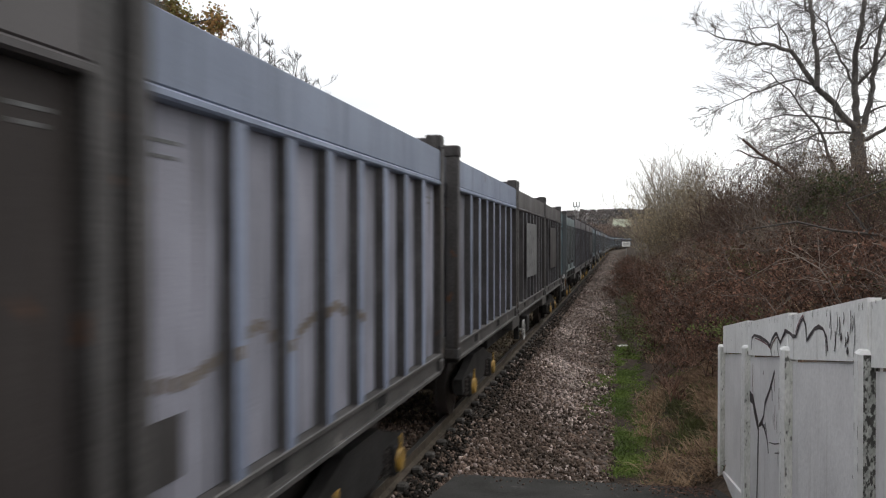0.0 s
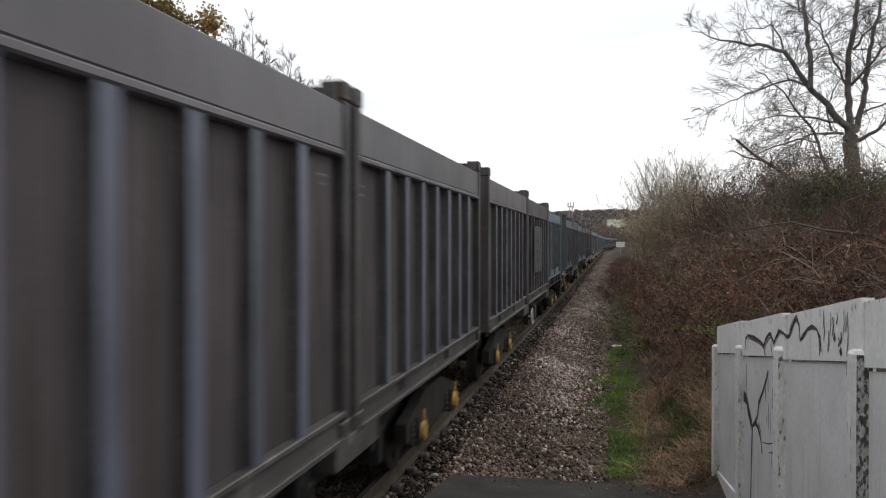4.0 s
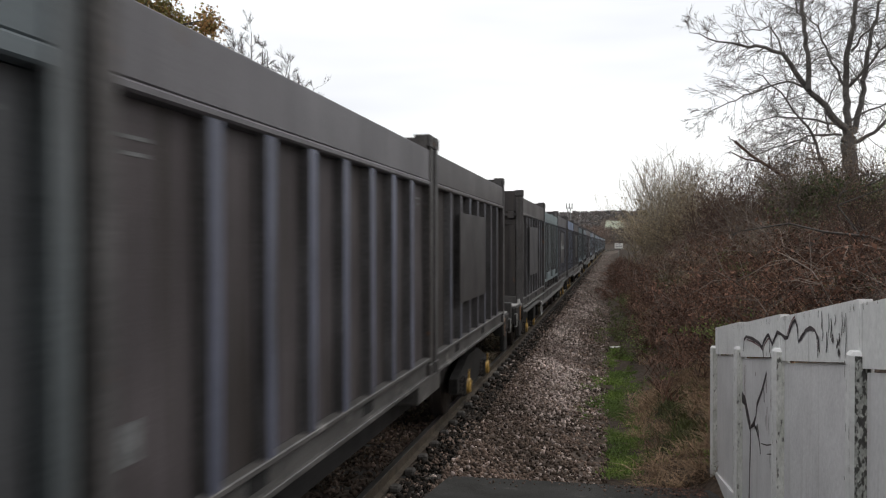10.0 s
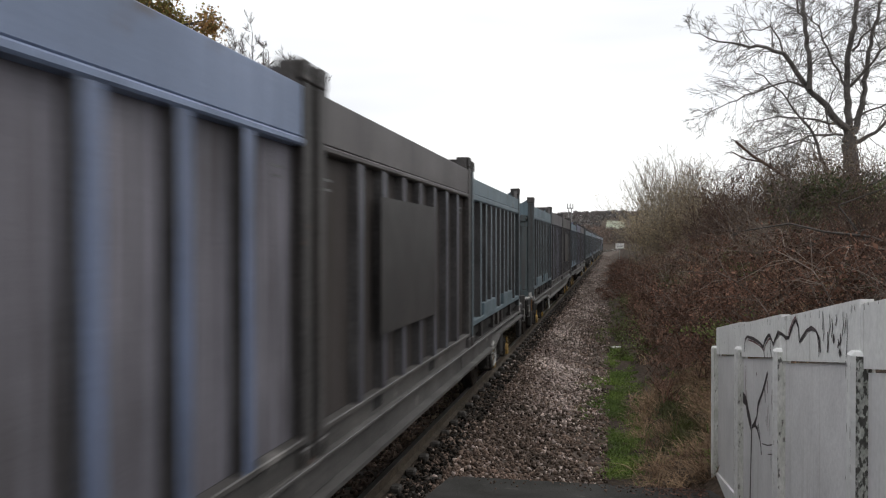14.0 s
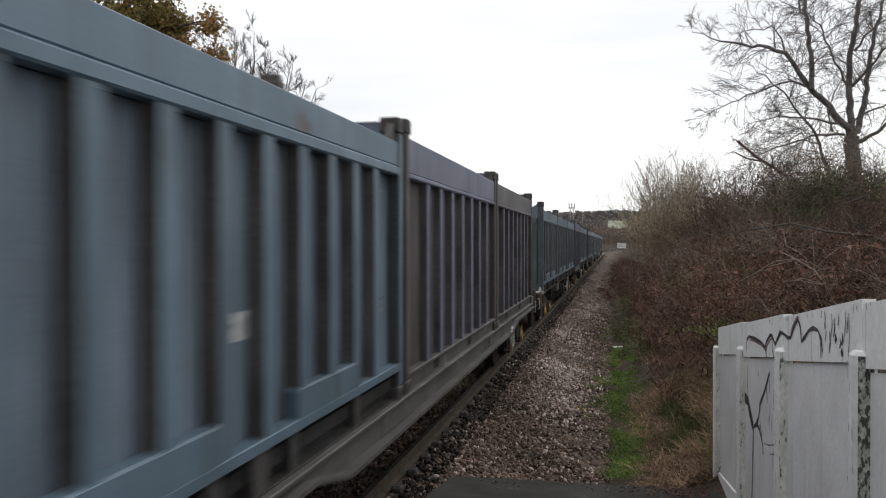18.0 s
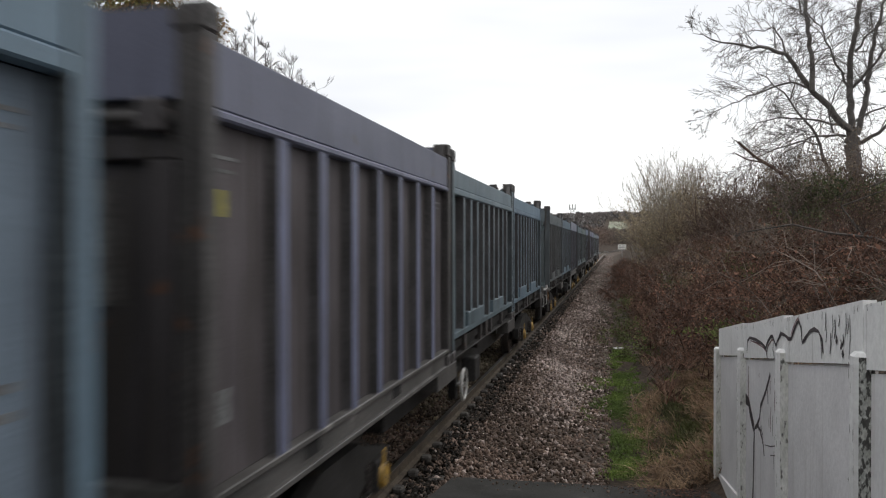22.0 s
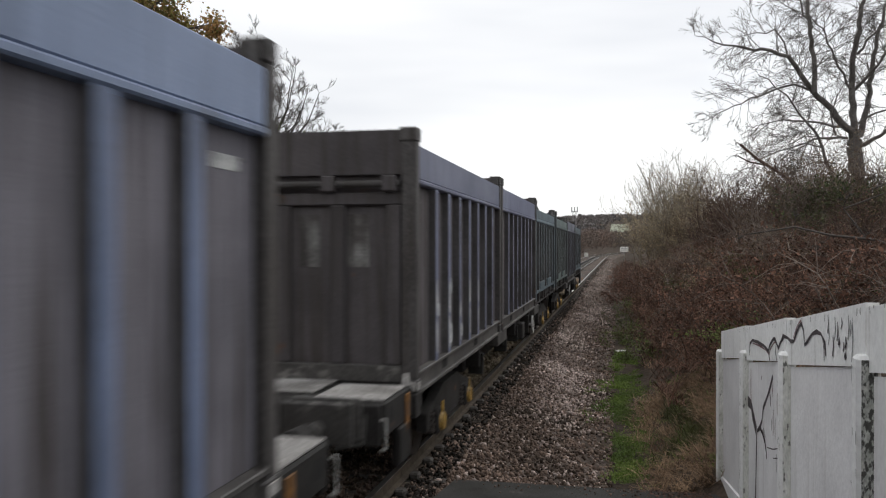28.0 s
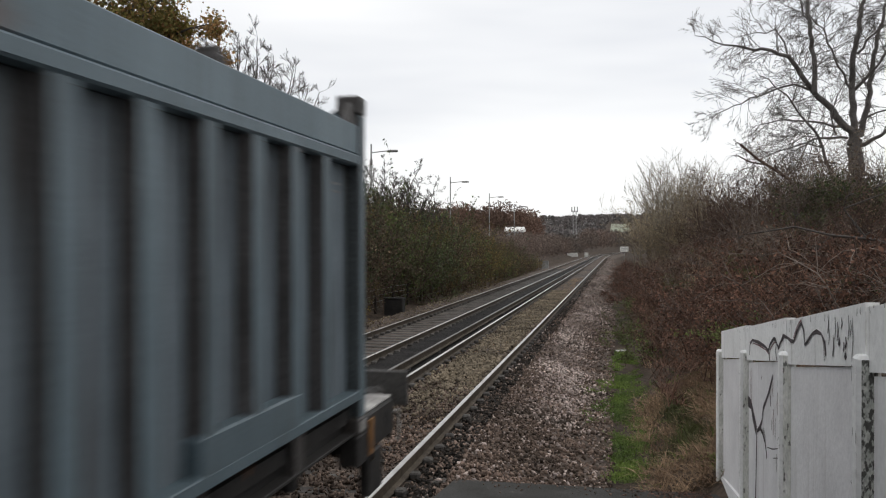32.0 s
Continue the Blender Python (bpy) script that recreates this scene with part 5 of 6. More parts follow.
def jittered(x0, x1, y0, y1, dx, dy, keep=1.0):
    out = []
    y = y0
    while y < y1:
        x = x0
        while x < x1:
            if rng.random() < keep:
                px, py = x + rng.uniform(-0.5, 0.5) * dx, y + rng.uniform(-0.5, 0.5) * dy
                out.append((px + bend(py), py))
            x += dx
        y += dy
    return out


hole = lambda x, y: noise.noise(Vector((x * 0.9, y * 0.5, 31))) < -0.20     # bare patches of dark earth
clear = lambda spots: [(x, y) for x, y in spots if not (hole(x, y) or x < 2.7 and y < 11.0 or x < 2.0 and y < 13.5)]
BRAMBLES = clear(jittered(1.75, 5.5, 6.0, 17, 0.85, 0.95)) + clear(jittered(1.35, 5.5, 17, 25, 0.95, 0.95)) + clear(jittered(1.45, 6.0, 25, 46, 1.1, 1.4)) + jittered(2.0, 5.5, 46, 90, 1.8, 3.0) + jittered(0.5, 1.9, 44, 105, 1.0, 2.2)
ruddy = lambda x, y: noise.noise(Vector((x * 0.45, y * 0.22, 12))) + 0.12 * (4.6 - x) > 0.0
for kinds, label, spots in ((THICKETS[:2] + THICKETS[4:5], "rust-red withered bracken thicket on the bank", [p for p in BRAMBLES if ruddy(*p) and p[1] >= 15]),
                            (THICKETS[2:4] + THICKETS[5:], "dun twiggy bramble thicket on the bank", [p for p in BRAMBLES if not ruddy(*p) and p[1] >= 15]),
                            (THICKETS[0:1] + THICKETS[3:5], "dark tangled bramble thicket above the fence", [p for p in BRAMBLES if p[1] < 15])):
    scatter(kinds, "bramble_thicket", label, "bramble", "brambles on the bank", spots, 0.5, 1.4)
scatter(GREENISH, "green_bramble", "low bramble with a few green leaves", "bramble", "green brambles", clear(jittered(1.2, 5.0, 10, 40, 2.2, 3.2, 0.7)) + jittered(0.5, 1.3, 22, 42, 0.8, 2.0, 0.7), 0.5, 1.0)
DARKB = [shrub_meshes("ivy_low", 44 + i, 0.75, 1.2, 10, 1300, 0.034, M_IVY, M_TWIG, -0.04, 1, 0.008) for i in range(2)]
scatter(DARKB, "ivy_bush", "low dark green ivy among the brambles", "bush", "low ivy", jittered(3.2, 7.0, 11, 22, 1.5, 2.2, 0.22), 0.6, 1.0)
scatter(BARE, "thorn_bush", "bare reddish-brown thorn bush on the bank", "bush", "thorn bushes", jittered(4.2, 10.0, 14, 30, 1.9, 2.6), 0.5, 0.8)
scatter(BARE, "thorn_bush", "bare reddish-brown thorn bush on the bank", "bush", "thorn bushes",
        jittered(6.2, 11.0, 46, 80, 2.4, 3.6) + jittered(5.0, 9.0, 80, 150, 2.5, 6.0), 1.0, 1.5)
scatter(BARE, "thorn_bush", "bare reddish-brown thorn bush on the bank", "bush", "thorn bushes", [(x, y) for x, y in jittered(4.4, 9.4, 31, 47, 1.6, 2.3) if x > 3.3 + 0.05 * y], 1.25, 1.6)
scatter(BARE, "thorn_bush", "bare reddish-brown thorn bush on the bank", "bush", "thorn bushes", jittered(9.6, 13.0, 31, 46, 1.8, 2.6), 0.8, 1.2)
MIN_R[0] = 0.009
HAZEL = [shrub_meshes("hazel", 60 + i, 4.3, 1.9, 14, 1500, 0.06, M_HAZELBUD, M_HAZEL, 0.16, 2, 0.026, 0.5, 0.34, 0.5) for i in range(2)]
scatter(HAZEL, "hazel_clump", "tall bare pale-twigged hazel clump", "bush", "hazel clumps", [(3.9, 60), (4.2, 62), (4.6, 61), (5.3, 62), (5.9, 63), (4.3, 66), (5.2, 67)], 0.82, 1.0)
MIN_R[0] = 0.0035
DUNB = [shrub_meshes("dun", 66, 2.5, 2.2, 18, 3600, 0.05, M_HAZELBUD, M_HAZEL, 0.05, 1, 0.02)]
scatter(DUNB, "hazel_clump", "low dun-leaved hazel scrub", "bush", "hazel clumps", [(2.4, 60), (3.1, 58.5), (3.9, 59), (4.7, 58.5), (5.5, 59), (3.4, 62), (5.0, 62)], 1.05, 1.3)
IVYB = [shrub_meshes("ivy", 70, 1.9, 1.8, 16, 4200, 0.06, M_IVY, M_TWIG, 0.0, 1, 0.012)]
scatter(IVYB, "ivy_bush", "dark green ivy-covered bush", "bush", "", [(6.9, 30.6), (7.4, 30.8), (7.9, 31.0), (7.5, 31.8)], 1.0, 1.1)

# ---- the big bare tree on the bank ----

def limb_tree(name, seed, limbs, label, category, sub_len, material=None, sub_kids=2, droop=-0.03, spacing=0.4, wiggle=0.30, angle=0.75, shrink=0.6):
    """Main limbs given by their bends; boughs and twigs grow out of them."""
    rng = np.random.default_rng(seed)
    thick, fine, tips = [], [], []
    for pts, r0, r1 in limbs:
        P = [np.array(p, float) for p in pts]
        total = sum(np.linalg.norm(b - a) for a, b in zip(P, P[1:]))
        done = 0.0
        for a, b in zip(P, P[1:]):
            ln = np.linalg.norm(b - a)
            n = max(1, int(ln / spacing))
            prev = a
            for i in range(n):
                q = a + (b - a) * (i + 1) / n + (rng.normal(size=3) * 0.045 if i < n - 1 else 0)
                f0, f1 = (done + ln * i / n) / total, (done + ln * (i + 1) / n) / total
                thick.append((prev, q, r0 + (r1 - r0) * f0, r0 + (r1 - r0) * f1))
                if f1 > 0.18 and r0 < 0.26 or f1 > 0.6:
                    for k in range(sub_kids):
                        side = unit(np.cross(unit(b - a), rng.normal(size=3)))
                        d = unit(unit(b - a) * 0.6 + side)
                        grow(rng, q, d, sub_len * rng.uniform(0.5, 1.2) * (1.1 - 0.68 * f1), min(0.022, (r0 + (r1 - r0) * f1) * 0.5), 2, fine, tips, wiggle, droop, 2, shrink, angle, 4)
                prev = q
            done += ln
    ob = empty(name, label, category)
    ob.location = (*limbs[0][0][0][:2], limbs[0][0][0][2])
    base = np.array(limbs[0][0][0], float)
    sh = lambda segs: [(a - base, b - base, r, q) for a, b, r, q in segs]
    put("trunk", raw_np("trunk", *tubes(sh(thick), 8), material or M_BARK), ob)
    put("crown", raw_np("crown", *tubes(sh(fine), 3), material or M_BARK), ob)
    return ob, tips


MIN_R[0] = 0.0068
g = land(10.7, 40) - 0.2
limb_tree("bare_tree", 3, (
    (((10.6, 40, g), (10.55, 40, 4.63)), 0.42, 0.40),
    (((10.55, 40.0, 4.63), (10.45, 40.0, 6.14), (10.36, 40.0, 7.66)), 0.4, 0.27),
    (((10.33, 39.9, 7.52), (9.48, 39.65, 8.26), (8.65, 39.4, 9.12), (7.78, 39.15, 10.36), (7.38, 38.9, 10.82), (6.63, 38.65, 11.05), (5.53, 38.4, 11.17), (4.56, 38.15, 11.28), (3.35, 37.9, 11.68)), 0.17, 0.012),
    (((8.53, 39.2, 9.22), (8.55, 39.4, 10.88), (8.41, 39.6, 11.94), (8.38, 39.8, 13.25), (8.27, 40.0, 15.35)), 0.12, 0.06),
    (((8.38, 39.6, 12.19), (8.2, 40.1, 13.22), (7.94, 40.6, 14.54)), 0.05, 0.03),
    (((10.36, 40.0, 7.66), (10.34, 40.3, 9.47), (10.58, 40.6, 11.56), (11.01, 40.9, 13.66), (11.33, 41.2, 16.05)), 0.16, 0.06),
    (((10.59, 40.0, 7.4), (11.05, 40.5, 8.72), (11.4, 41.0, 10.85), (11.8, 41.5, 12.49), (12.39, 42.0, 14.42)), 0.14, 0.05),
    (((10.29, 40.3, 9.48), (9.7, 40.6, 10.96), (9.38, 40.9, 12.16), (8.67, 41.2, 13.32), (8.24, 41.5, 14.27)), 0.06, 0.015),
    (((9.21, 38.8, 5.19), (8.73, 38.6, 6.73), (8.32, 38.4, 7.5), (7.41, 38.2, 8.66), (6.68, 38.0, 9.31), (6.02, 37.8, 9.79)), 0.08, 0.02),
    (((9.74, 39.6, 7.74), (8.29, 39.93, 8.09), (7.39, 40.25, 8.24), (6.47, 40.58, 8.06), (6.02, 40.9, 7.59)), 0.055, 0.012),
    (((8.34, 39.4, 9.39), (7.77, 39.7, 9.72), (6.98, 40.0, 9.55), (5.31, 40.3, 8.96), (3.97, 40.6, 8.29)), 0.055, 0.01),
    (((10.03, 39.8, 7.26), (8.85, 39.25, 7.22), (7.46, 38.7, 6.77), (6.2, 38.15, 6.3), (5.24, 37.6, 5.73)), 0.06, 0.012),
    (((7.39, 39.0, 10.79), (7.27, 39.2, 11.52), (6.92, 39.4, 12.17), (6.19, 39.6, 12.1), (5.25, 39.8, 11.95)), 0.045, 0.01),
    (((10.43, 40.3, 9.47), (11.0, 39.97, 10.14), (11.54, 39.63, 10.91), (12.16, 39.3, 11.66)), 0.08, 0.03),
    (((10.65, 40.6, 11.18), (11.35, 40.85, 12.04), (12.13, 41.1, 12.63)), 0.06, 0.03),
    (((10.4, 40.0, 6.9), (11.33, 39.5, 7.31), (12.3, 39.0, 8.43)), 0.1, 0.04),
    (((10.36, 40.0, 7.78), (11.1, 40.33, 8.31), (11.85, 40.67, 8.59), (12.93, 41.0, 9.25)), 0.06, 0.02),
    (((9.42, 39.2, 6.09), (8.4, 38.8, 6.12), (7.63, 38.4, 5.8), (7.21, 38.0, 5.34)), 0.045, 0.012),
    (((7.41, 38.2, 8.66), (7.67, 38.4, 9.47), (7.85, 38.6, 10.24)), 0.03, 0.012),
    (((9.56, 39.8, 7.4), (9.26, 39.53, 8.37), (9.48, 39.27, 9.07), (9.82, 39.0, 9.75)), 0.045, 0.015),
    (((8.7, 38.6, 6.73), (8.09, 38.4, 6.89), (7.13, 38.2, 6.4), (6.64, 38.0, 5.78)), 0.035, 0.01)),
    "large bare leafless tree with spreading grey limbs on the bank", "tree", 1.75, M_BARK_PALE, 2, -0.025, 0.34, 0.17, 0.55, 0.66)
MIN_R[0] = 0.004
limb_tree("leaning_stem", 4, ((((7.6, 33, land(7.6, 33) - 0.1), (6.36, 33, 4.91), (5.2, 33, 5.72), (4.56, 33, 6.31)), 0.075, 0.05), (((5.5, 33, 5.5), (4.9, 33.1, 5.65), (4.5, 33.2, 5.9)), 0.035, 0.025)),
          "dark broken dead stem leaning out of the scrub", "tree", 0.7, M_TWIG, 1, 0.02, 0.5)
limb_tree("leaning_stem", 14, ((((10.4, 30, land(10.4, 30) + 0.6), (9.12, 30, 4.82), (7.21, 30, 3.81), (5.96, 30, 3.16)), 0.06, 0.012),),
          "grey bough sagging down over the brambles", "branch", 0.9, M_BARK, 1, -0.04, 0.5)
limb_tree("fallen_branch", 6, ((((4.9, 12.5, 1.75), (3.6, 12.8, 2.55), (2.6, 13.2, 2.75), (2.0, 13.4, 2.65)), 0.028, 0.010),
                               (((3.6, 12.8, 2.4), (3.2, 12.9, 3.0), (4.4, 12.7, 3.4)), 0.014, 0.006)),
          "fallen grey branch lying over the brambles", "branch", 0.5, M_BARK, 1, 0.0, 0.5)

# ---- grass ----
def tufts(name, seed, spots, n_each, high, material, label, lean=0.5, wide=0.008):
    rng = np.random.default_rng(seed)
    S = np.repeat(np.array(spots), n_each, axis=0)
    n = len(S)
    S = S + np.concatenate((rng.normal(size=(n, 2)) * 0.07, np.zeros((n, 1))), 1)
    d = np.concatenate((rng.normal(size=(n, 2)) * lean, np.ones((n, 1))), 1)
    d /= np.linalg.norm(d, axis=1)[:, None]
    h = high * rng.uniform(0.5, 1.2, (n, 1))
    side = np.concatenate((rng.normal(size=(n, 2)), np.zeros((n, 1))), 1)
    side /= np.linalg.norm(side, axis=1)[:, None]
    bendv = np.concatenate((d[:, :2] * 0.9, np.zeros((n, 1)) - 0.25), 1)
    mid, tip = S + d * h * 0.55, S + (d * 0.9 + bendv * 0.5) * h
    V = np.stack((S - side * wide, S + side * wide, mid + side * wide * 0.8, mid - side * wide * 0.8, tip + side * wide * 0.15, tip - side * wide * 0.15), 1).reshape(-1, 3)
    base = (np.arange(n) * 6)[:, None]
    F = np.concatenate((base + np.array([[0, 1, 2, 3]]), base + np.array([[3, 2, 4, 5]])))
    return tagged(new(name, raw_np(name, V, F, material)), label, kind="stuff")


rng = np.random.default_rng(8)
over = lambda x, y: max(land(x, y), bed(x, y) if x < -0.1 else -9.0)
spots = []
while len(spots) < 720:
    y = rng.uniform(10.6, 24)
    c, wdt = (0.04, 0.26) if 13.5 < y < 18.5 else (0.22, 0.13)
    x = c + rng.normal() * wdt
    if noise.noise(Vector((x * 2.2, y * 0.9, 9))) > -0.12:
        spots.append((x, y, over(x, y) - 0.015))
tufts("green_grass", 1, spots, 45, 0.085, M_GRASS, "patchy strip of short green grass along the cess", 0.7)
spots = [(x, y, over(x, y) - 0.02) for x, y in ((rng.normal() * 0.5 + 1.15, rng.uniform(9.5, 16)) for i in range(620)) if x > 0.35 and not (x > 0.9 and y < 9.6)]
green = lambda x, y: noise.noise(Vector((x * 1.4, y * 0.9, 44))) > 0.30
tufts("straw_grass", 2, [p for p in spots if not green(p[0], p[1])], 26, 0.33, M_STRAW, "tussocks of pale dead grass at the foot of the bank", 1.7, 0.006)
tufts("rank_grass", 12, [p for p in spots if green(p[0], p[1])], 30, 0.26, M_RANK, "rank dark green grass among the dead tussocks", 1.0, 0.007)
spots = [(x, y, over(x, y) - 0.02) for x, y in ((rng.uniform(0.3, 1.6), rng.uniform(9.5, 18)) for i in range(90))]
tufts("low_green_grass", 6, spots, 30, 0.16, M_GRASS, "low green grass among the dead stalks", 0.9, 0.006)
spots = [(x, y, land(x, y) + 0.05) for x, y in ((rng.uniform(0.6, 5), rng.uniform(12, 60)) for i in range(260))]
tufts("dead_grass", 3, spots, 22, 0.5, M_STRAW, "scattered dead grass among the brambles", 0.9, 0.006)
spots = [(x, y, land(x, y) + rng.uniform(0.2, 0.75)) for x, y in ((0.75 + 4.5 * rng.random() ** 1.4, rng.uniform(10.5, 60)) for i in range(1300)) if not (x < 2.2 and y < 11.5) and not hole(x, y) and ruddy(x, y)]
tufts("bracken_fronds", 7, spots, 16, 0.5, M_FROND, "collapsed rust-brown bracken fronds over the brambles", 1.5, 0.009)
spots = [(x, y, land(x, y) + rng.uniform(0.3, 0.9)) for x, y in ((1.2 + 5 * rng.random(), rng.uniform(12, 50)) for i in range(210)) if not (x < 2.6 and y < 13)]
tufts("dry_stalks", 8, spots, 3, 1.3, M_TWIG_PALE, "pale dry stalks sticking out of the brambles", 1.3, 0.008)
spots = [(x, y, bed(x, y) - 0.0) for x, y in ((rng.uniform(-3.6, -2.6), rng.uniform(10, 70)) for i in range(500))]
tufts("track_weeds", 4, spots, 14, 0.06, M_STRAW, "thin brown weeds between the rails", 0.9)

# ---- left side: hedge, trees, posts ----
HEDGE = [shrub_meshes("hedge", 80 + i, 2.3, 2.0, 26, 7000, 0.042, (M_IVY, M_GREEN, M_GOLD, M_SCRUB, M_IVY)[i], M_TWIG, 0.06, 1, 0.02, 0.6) for i in range(5)]
rng = np.random.default_rng(9)
for y0, y1, top in ((22, 33, 1.25), (33, 46, 1.75), (46, 54, 1.65), (54, 74, 1.35), (74, 100, 0.95)):
    for x, y in jittered(-16.5, -10.2, y0, y1, 2.1, 2.4):
        k = top * rng.uniform(0.75, 1.1) * (0.7 if x > -11.6 else 1.0)
        plant("hedge_shrub", HEDGE[rng.choice(5, p=(0.34, 0.2, 0.16, 0.14, 0.16) if y < 60 else (0.2, 0.15, 0.35, 0.25, 0.05))], "overgrown lineside shrub with dull green and yellowing leaves", "shrub", "lineside shrubs",
              pose(x, y, land(x, y), 0, 0, rng.uniform(0, 360)) @ Matrix.Scale(k, 4))
scatter(BARE, "thorn_bush", "bare reddish-brown thorn bush on the bank", "bush", "thorn bushes", jittered(-12.5, -10.0, 26, 60, 2.5, 4.0), 1.1, 1.6)

g = land(-17, 25) - 0.1
oak, oak_tips = limb_tree("oak_tree", 12, (
    (((-17.7, 25, g), (-17.5, 25, 4.0), (-17.2, 25, 6.5)), 0.32, 0.24),
    (((-17.2, 25, 6.3), (-15.9, 24.6, 8.0), (-14.3, 24.2, 9.0), (-12.6, 24, 9.4)), 0.13, 0.02),
    (((-17.2, 25, 6.5), (-16.5, 25, 9.0), (-15.3, 25, 11.2), (-13.6, 25, 12.4)), 0.16, 0.03),
    (((-17.2, 25, 6.0), (-15.6, 24.5, 7.0), (-14.1, 24.3, 7.3), (-12.5, 24.2, 7.7)), 0.10, 0.015),
    (((-17.2, 25, 6.5), (-17.9, 25, 9.5), (-17.7, 25, 13.5)), 0.18, 0.03),
    (((-17.3, 25, 6.2), (-19.3, 25.5, 8.6), (-21.1, 26, 10.5)), 0.14, 0.03),
    (((-16.6, 25, 8.8), (-15.1, 24, 9.6), (-13.0, 23.5, 10.8)), 0.08, 0.015)),
    "oak tree with thinning russet and olive autumn leaves", "tree", 1.15, None, 2, 0.0, 0.45)
rng = np.random.default_rng(13)
T = np.array(oak_tips) - np.array(oak.location)
T = np.array([p for p in T if noise.noise(Vector(p) * 0.75) > -0.34 and rng.random() < 0.9])
C = np.repeat(T, 17, axis=0) + rng.normal(size=(len(T) * 17, 3)) * np.array((0.20, 0.20, 0.13))
half = np.repeat(np.array([noise.noise(Vector(p) * 0.6 + Vector((5, 0, 0))) > 0.02 for p in T]), 17) ^ (rng.random(len(C)) < 0.25)
put("foliage", raw_np("foliage", *leaves(rng, C[half], 0.034, 0.082, 0.6), M_OAK), oak, None, "russet brown leaves")
put("foliage", raw_np("foliage", *leaves(rng, C[~half], 0.034, 0.082, 0.6), M_OLIVE), oak, None, "dull olive leaves")


MIN_R[0] = 0.008


def bare_tree(x, y, high, seed, label, n=5, material=None, spread=0.45):
    g = land(x, y) - 0.1
    rng = np.random.default_rng(seed)
    limbs = [(((x, y, g), (x + 0.1, y, g + high * 0.3)), 0.022 * high, 0.017 * high)]
    for i in range(n):
        a = rng.uniform(0, 6.28)
        s = spread * high * rng.uniform(0.5, 1.1)
        limbs.append((((x + 0.1, y, g + high * rng.uniform(0.22, 0.3)), (x + 0.45 * s * math.cos(a), y + 0.45 * s * math.sin(a), g + high * 0.55), (x + s * math.cos(a), y + s * math.sin(a), g + high * rng.uniform(0.8, 1.0))), 0.010 * high, 0.002 * high))
    return limb_tree("bare_tree", seed, limbs, label, "tree", high * 0.14, material, 2, 0.06, high * 0.05)


def dome_tree(x, y, high, wide, seed, label, n):
    """A round-headed bare tree: limbs fan out and turn up at their ends."""
    g = land(x, y) - 0.1
    rng = np.random.default_rng(seed)
    limbs = [(((x, y, g), (x + 0.1, y, g + high * 0.42)), 0.020 * high, 0.014 * high)]
    for i in range(n):
        a, q = 2.4 * i, math.sqrt((i + 0.5) / n)
        ex, ey = wide * q * math.cos(a), wide * q * math.sin(a)
        top = high * (1.0 - 0.34 * q * q + rng.uniform(-0.03, 0.03))
        limbs.append((((x + 0.1, y, g + high * rng.uniform(0.36, 0.42)), (x + 0.45 * ex, y + 0.45 * ey, g + high * (0.58 - 0.06 * q)), (x + 0.85 * ex, y + 0.85 * ey, g + (top + high * 0.55) / 2), (x + ex, y + ey, g + top)), 0.007 * high, 0.0012 * high))
    return limb_tree("bare_tree", seed, limbs, label, "tree", high * 0.105, M_BARK, 2, 0.10, high * 0.05, 0.13, 0.55, 0.66)


dome_tree(-19.2, 41, 13.0, 4.6, 21, "round-headed bare leafless tree with upturned twigs beyond the tracks", 30)
for tx, ty, th, ts in ((-14.7, 50, 7.4, 31), (-13.6, 52, 6.6, 32), (-12.9, 55, 5.6, 33)):
    dome_tree(tx, ty, th, th * 0.34, ts, "bare twiggy tree rising out of the lineside hedge", 12)
bare_tree(-17.8, 45, 8.6, 22, "small bare leafless tree beyond the tracks", 5)
bare_tree(-16.0, 55, 8.6, 23, "small bare leafless tree beyond the tracks", 4)
bare_tree(-15.0, 62, 7.6, 24, "small bare leafless tree beyond the tracks", 4)

# lineside post and wire fence
lf = empty("wire_fence", "low dark post and wire lineside fence", "fence")
for i in range(36):
    y = 20 + i * 2.7
    bm = B()
    box(bm, -0.05, 0.05, -0.05, 0.05, 0, 1.1, 0.01)
    put("post", data("post", bm, M_DARKWOOD), lf, pose(-9.9, y, land(-9.9, y) - 0.05, 0, rng.uniform(-3, 3), 0))
for k in range(4):
    segs = [((-9.9, 20 + i * 2.7, land(-9.9, 20 + i * 2.7) + 0.25 + k * 0.25), (-9.9, 22.7 + i * 2.7, land(-9.9, 22.7 + i * 2.7) + 0.25 + k * 0.25), 0.006, 0.006) for i in range(35)]
    put("wire", raw_np("wire", *tubes([(np.array(a), np.array(b), r, q) for a, b, r, q in segs], 4), M_STEEL), lf)


def lamp_post(y):
    x = -14.0
    z = land(x, y)
    ob = empty("lamp_post", "grey steel lamp post with an outreach lantern", "lamp post", "lamp posts", pose(x, y, z))
    bm = B()
    rod(bm, (0, 0, 0), (0, 0, 1.4), 0.085, sides=12)
    rod(bm, (0, 0, 1.4), (0, 0, 8.4 - z), 0.06, 0.045, sides=12)
    part("pole", bm, M_STEEL, ob)
    bm = B()
    rod(bm, (0, 0, 7.9 - z), (1.1, 0, 8.0 - z), 0.03, sides=8)
    part("arm", bm, M_STEEL, ob)
    bm = B()
    box(bm, 1.0, 1.6, -0.12, 0.12, 7.9 - z, 8.04 - z, 0.04)
    part("lantern", bm, M_STEEL, ob)


for y in (46.5, 70, 92.3, 115.4):
    lamp_post(y)

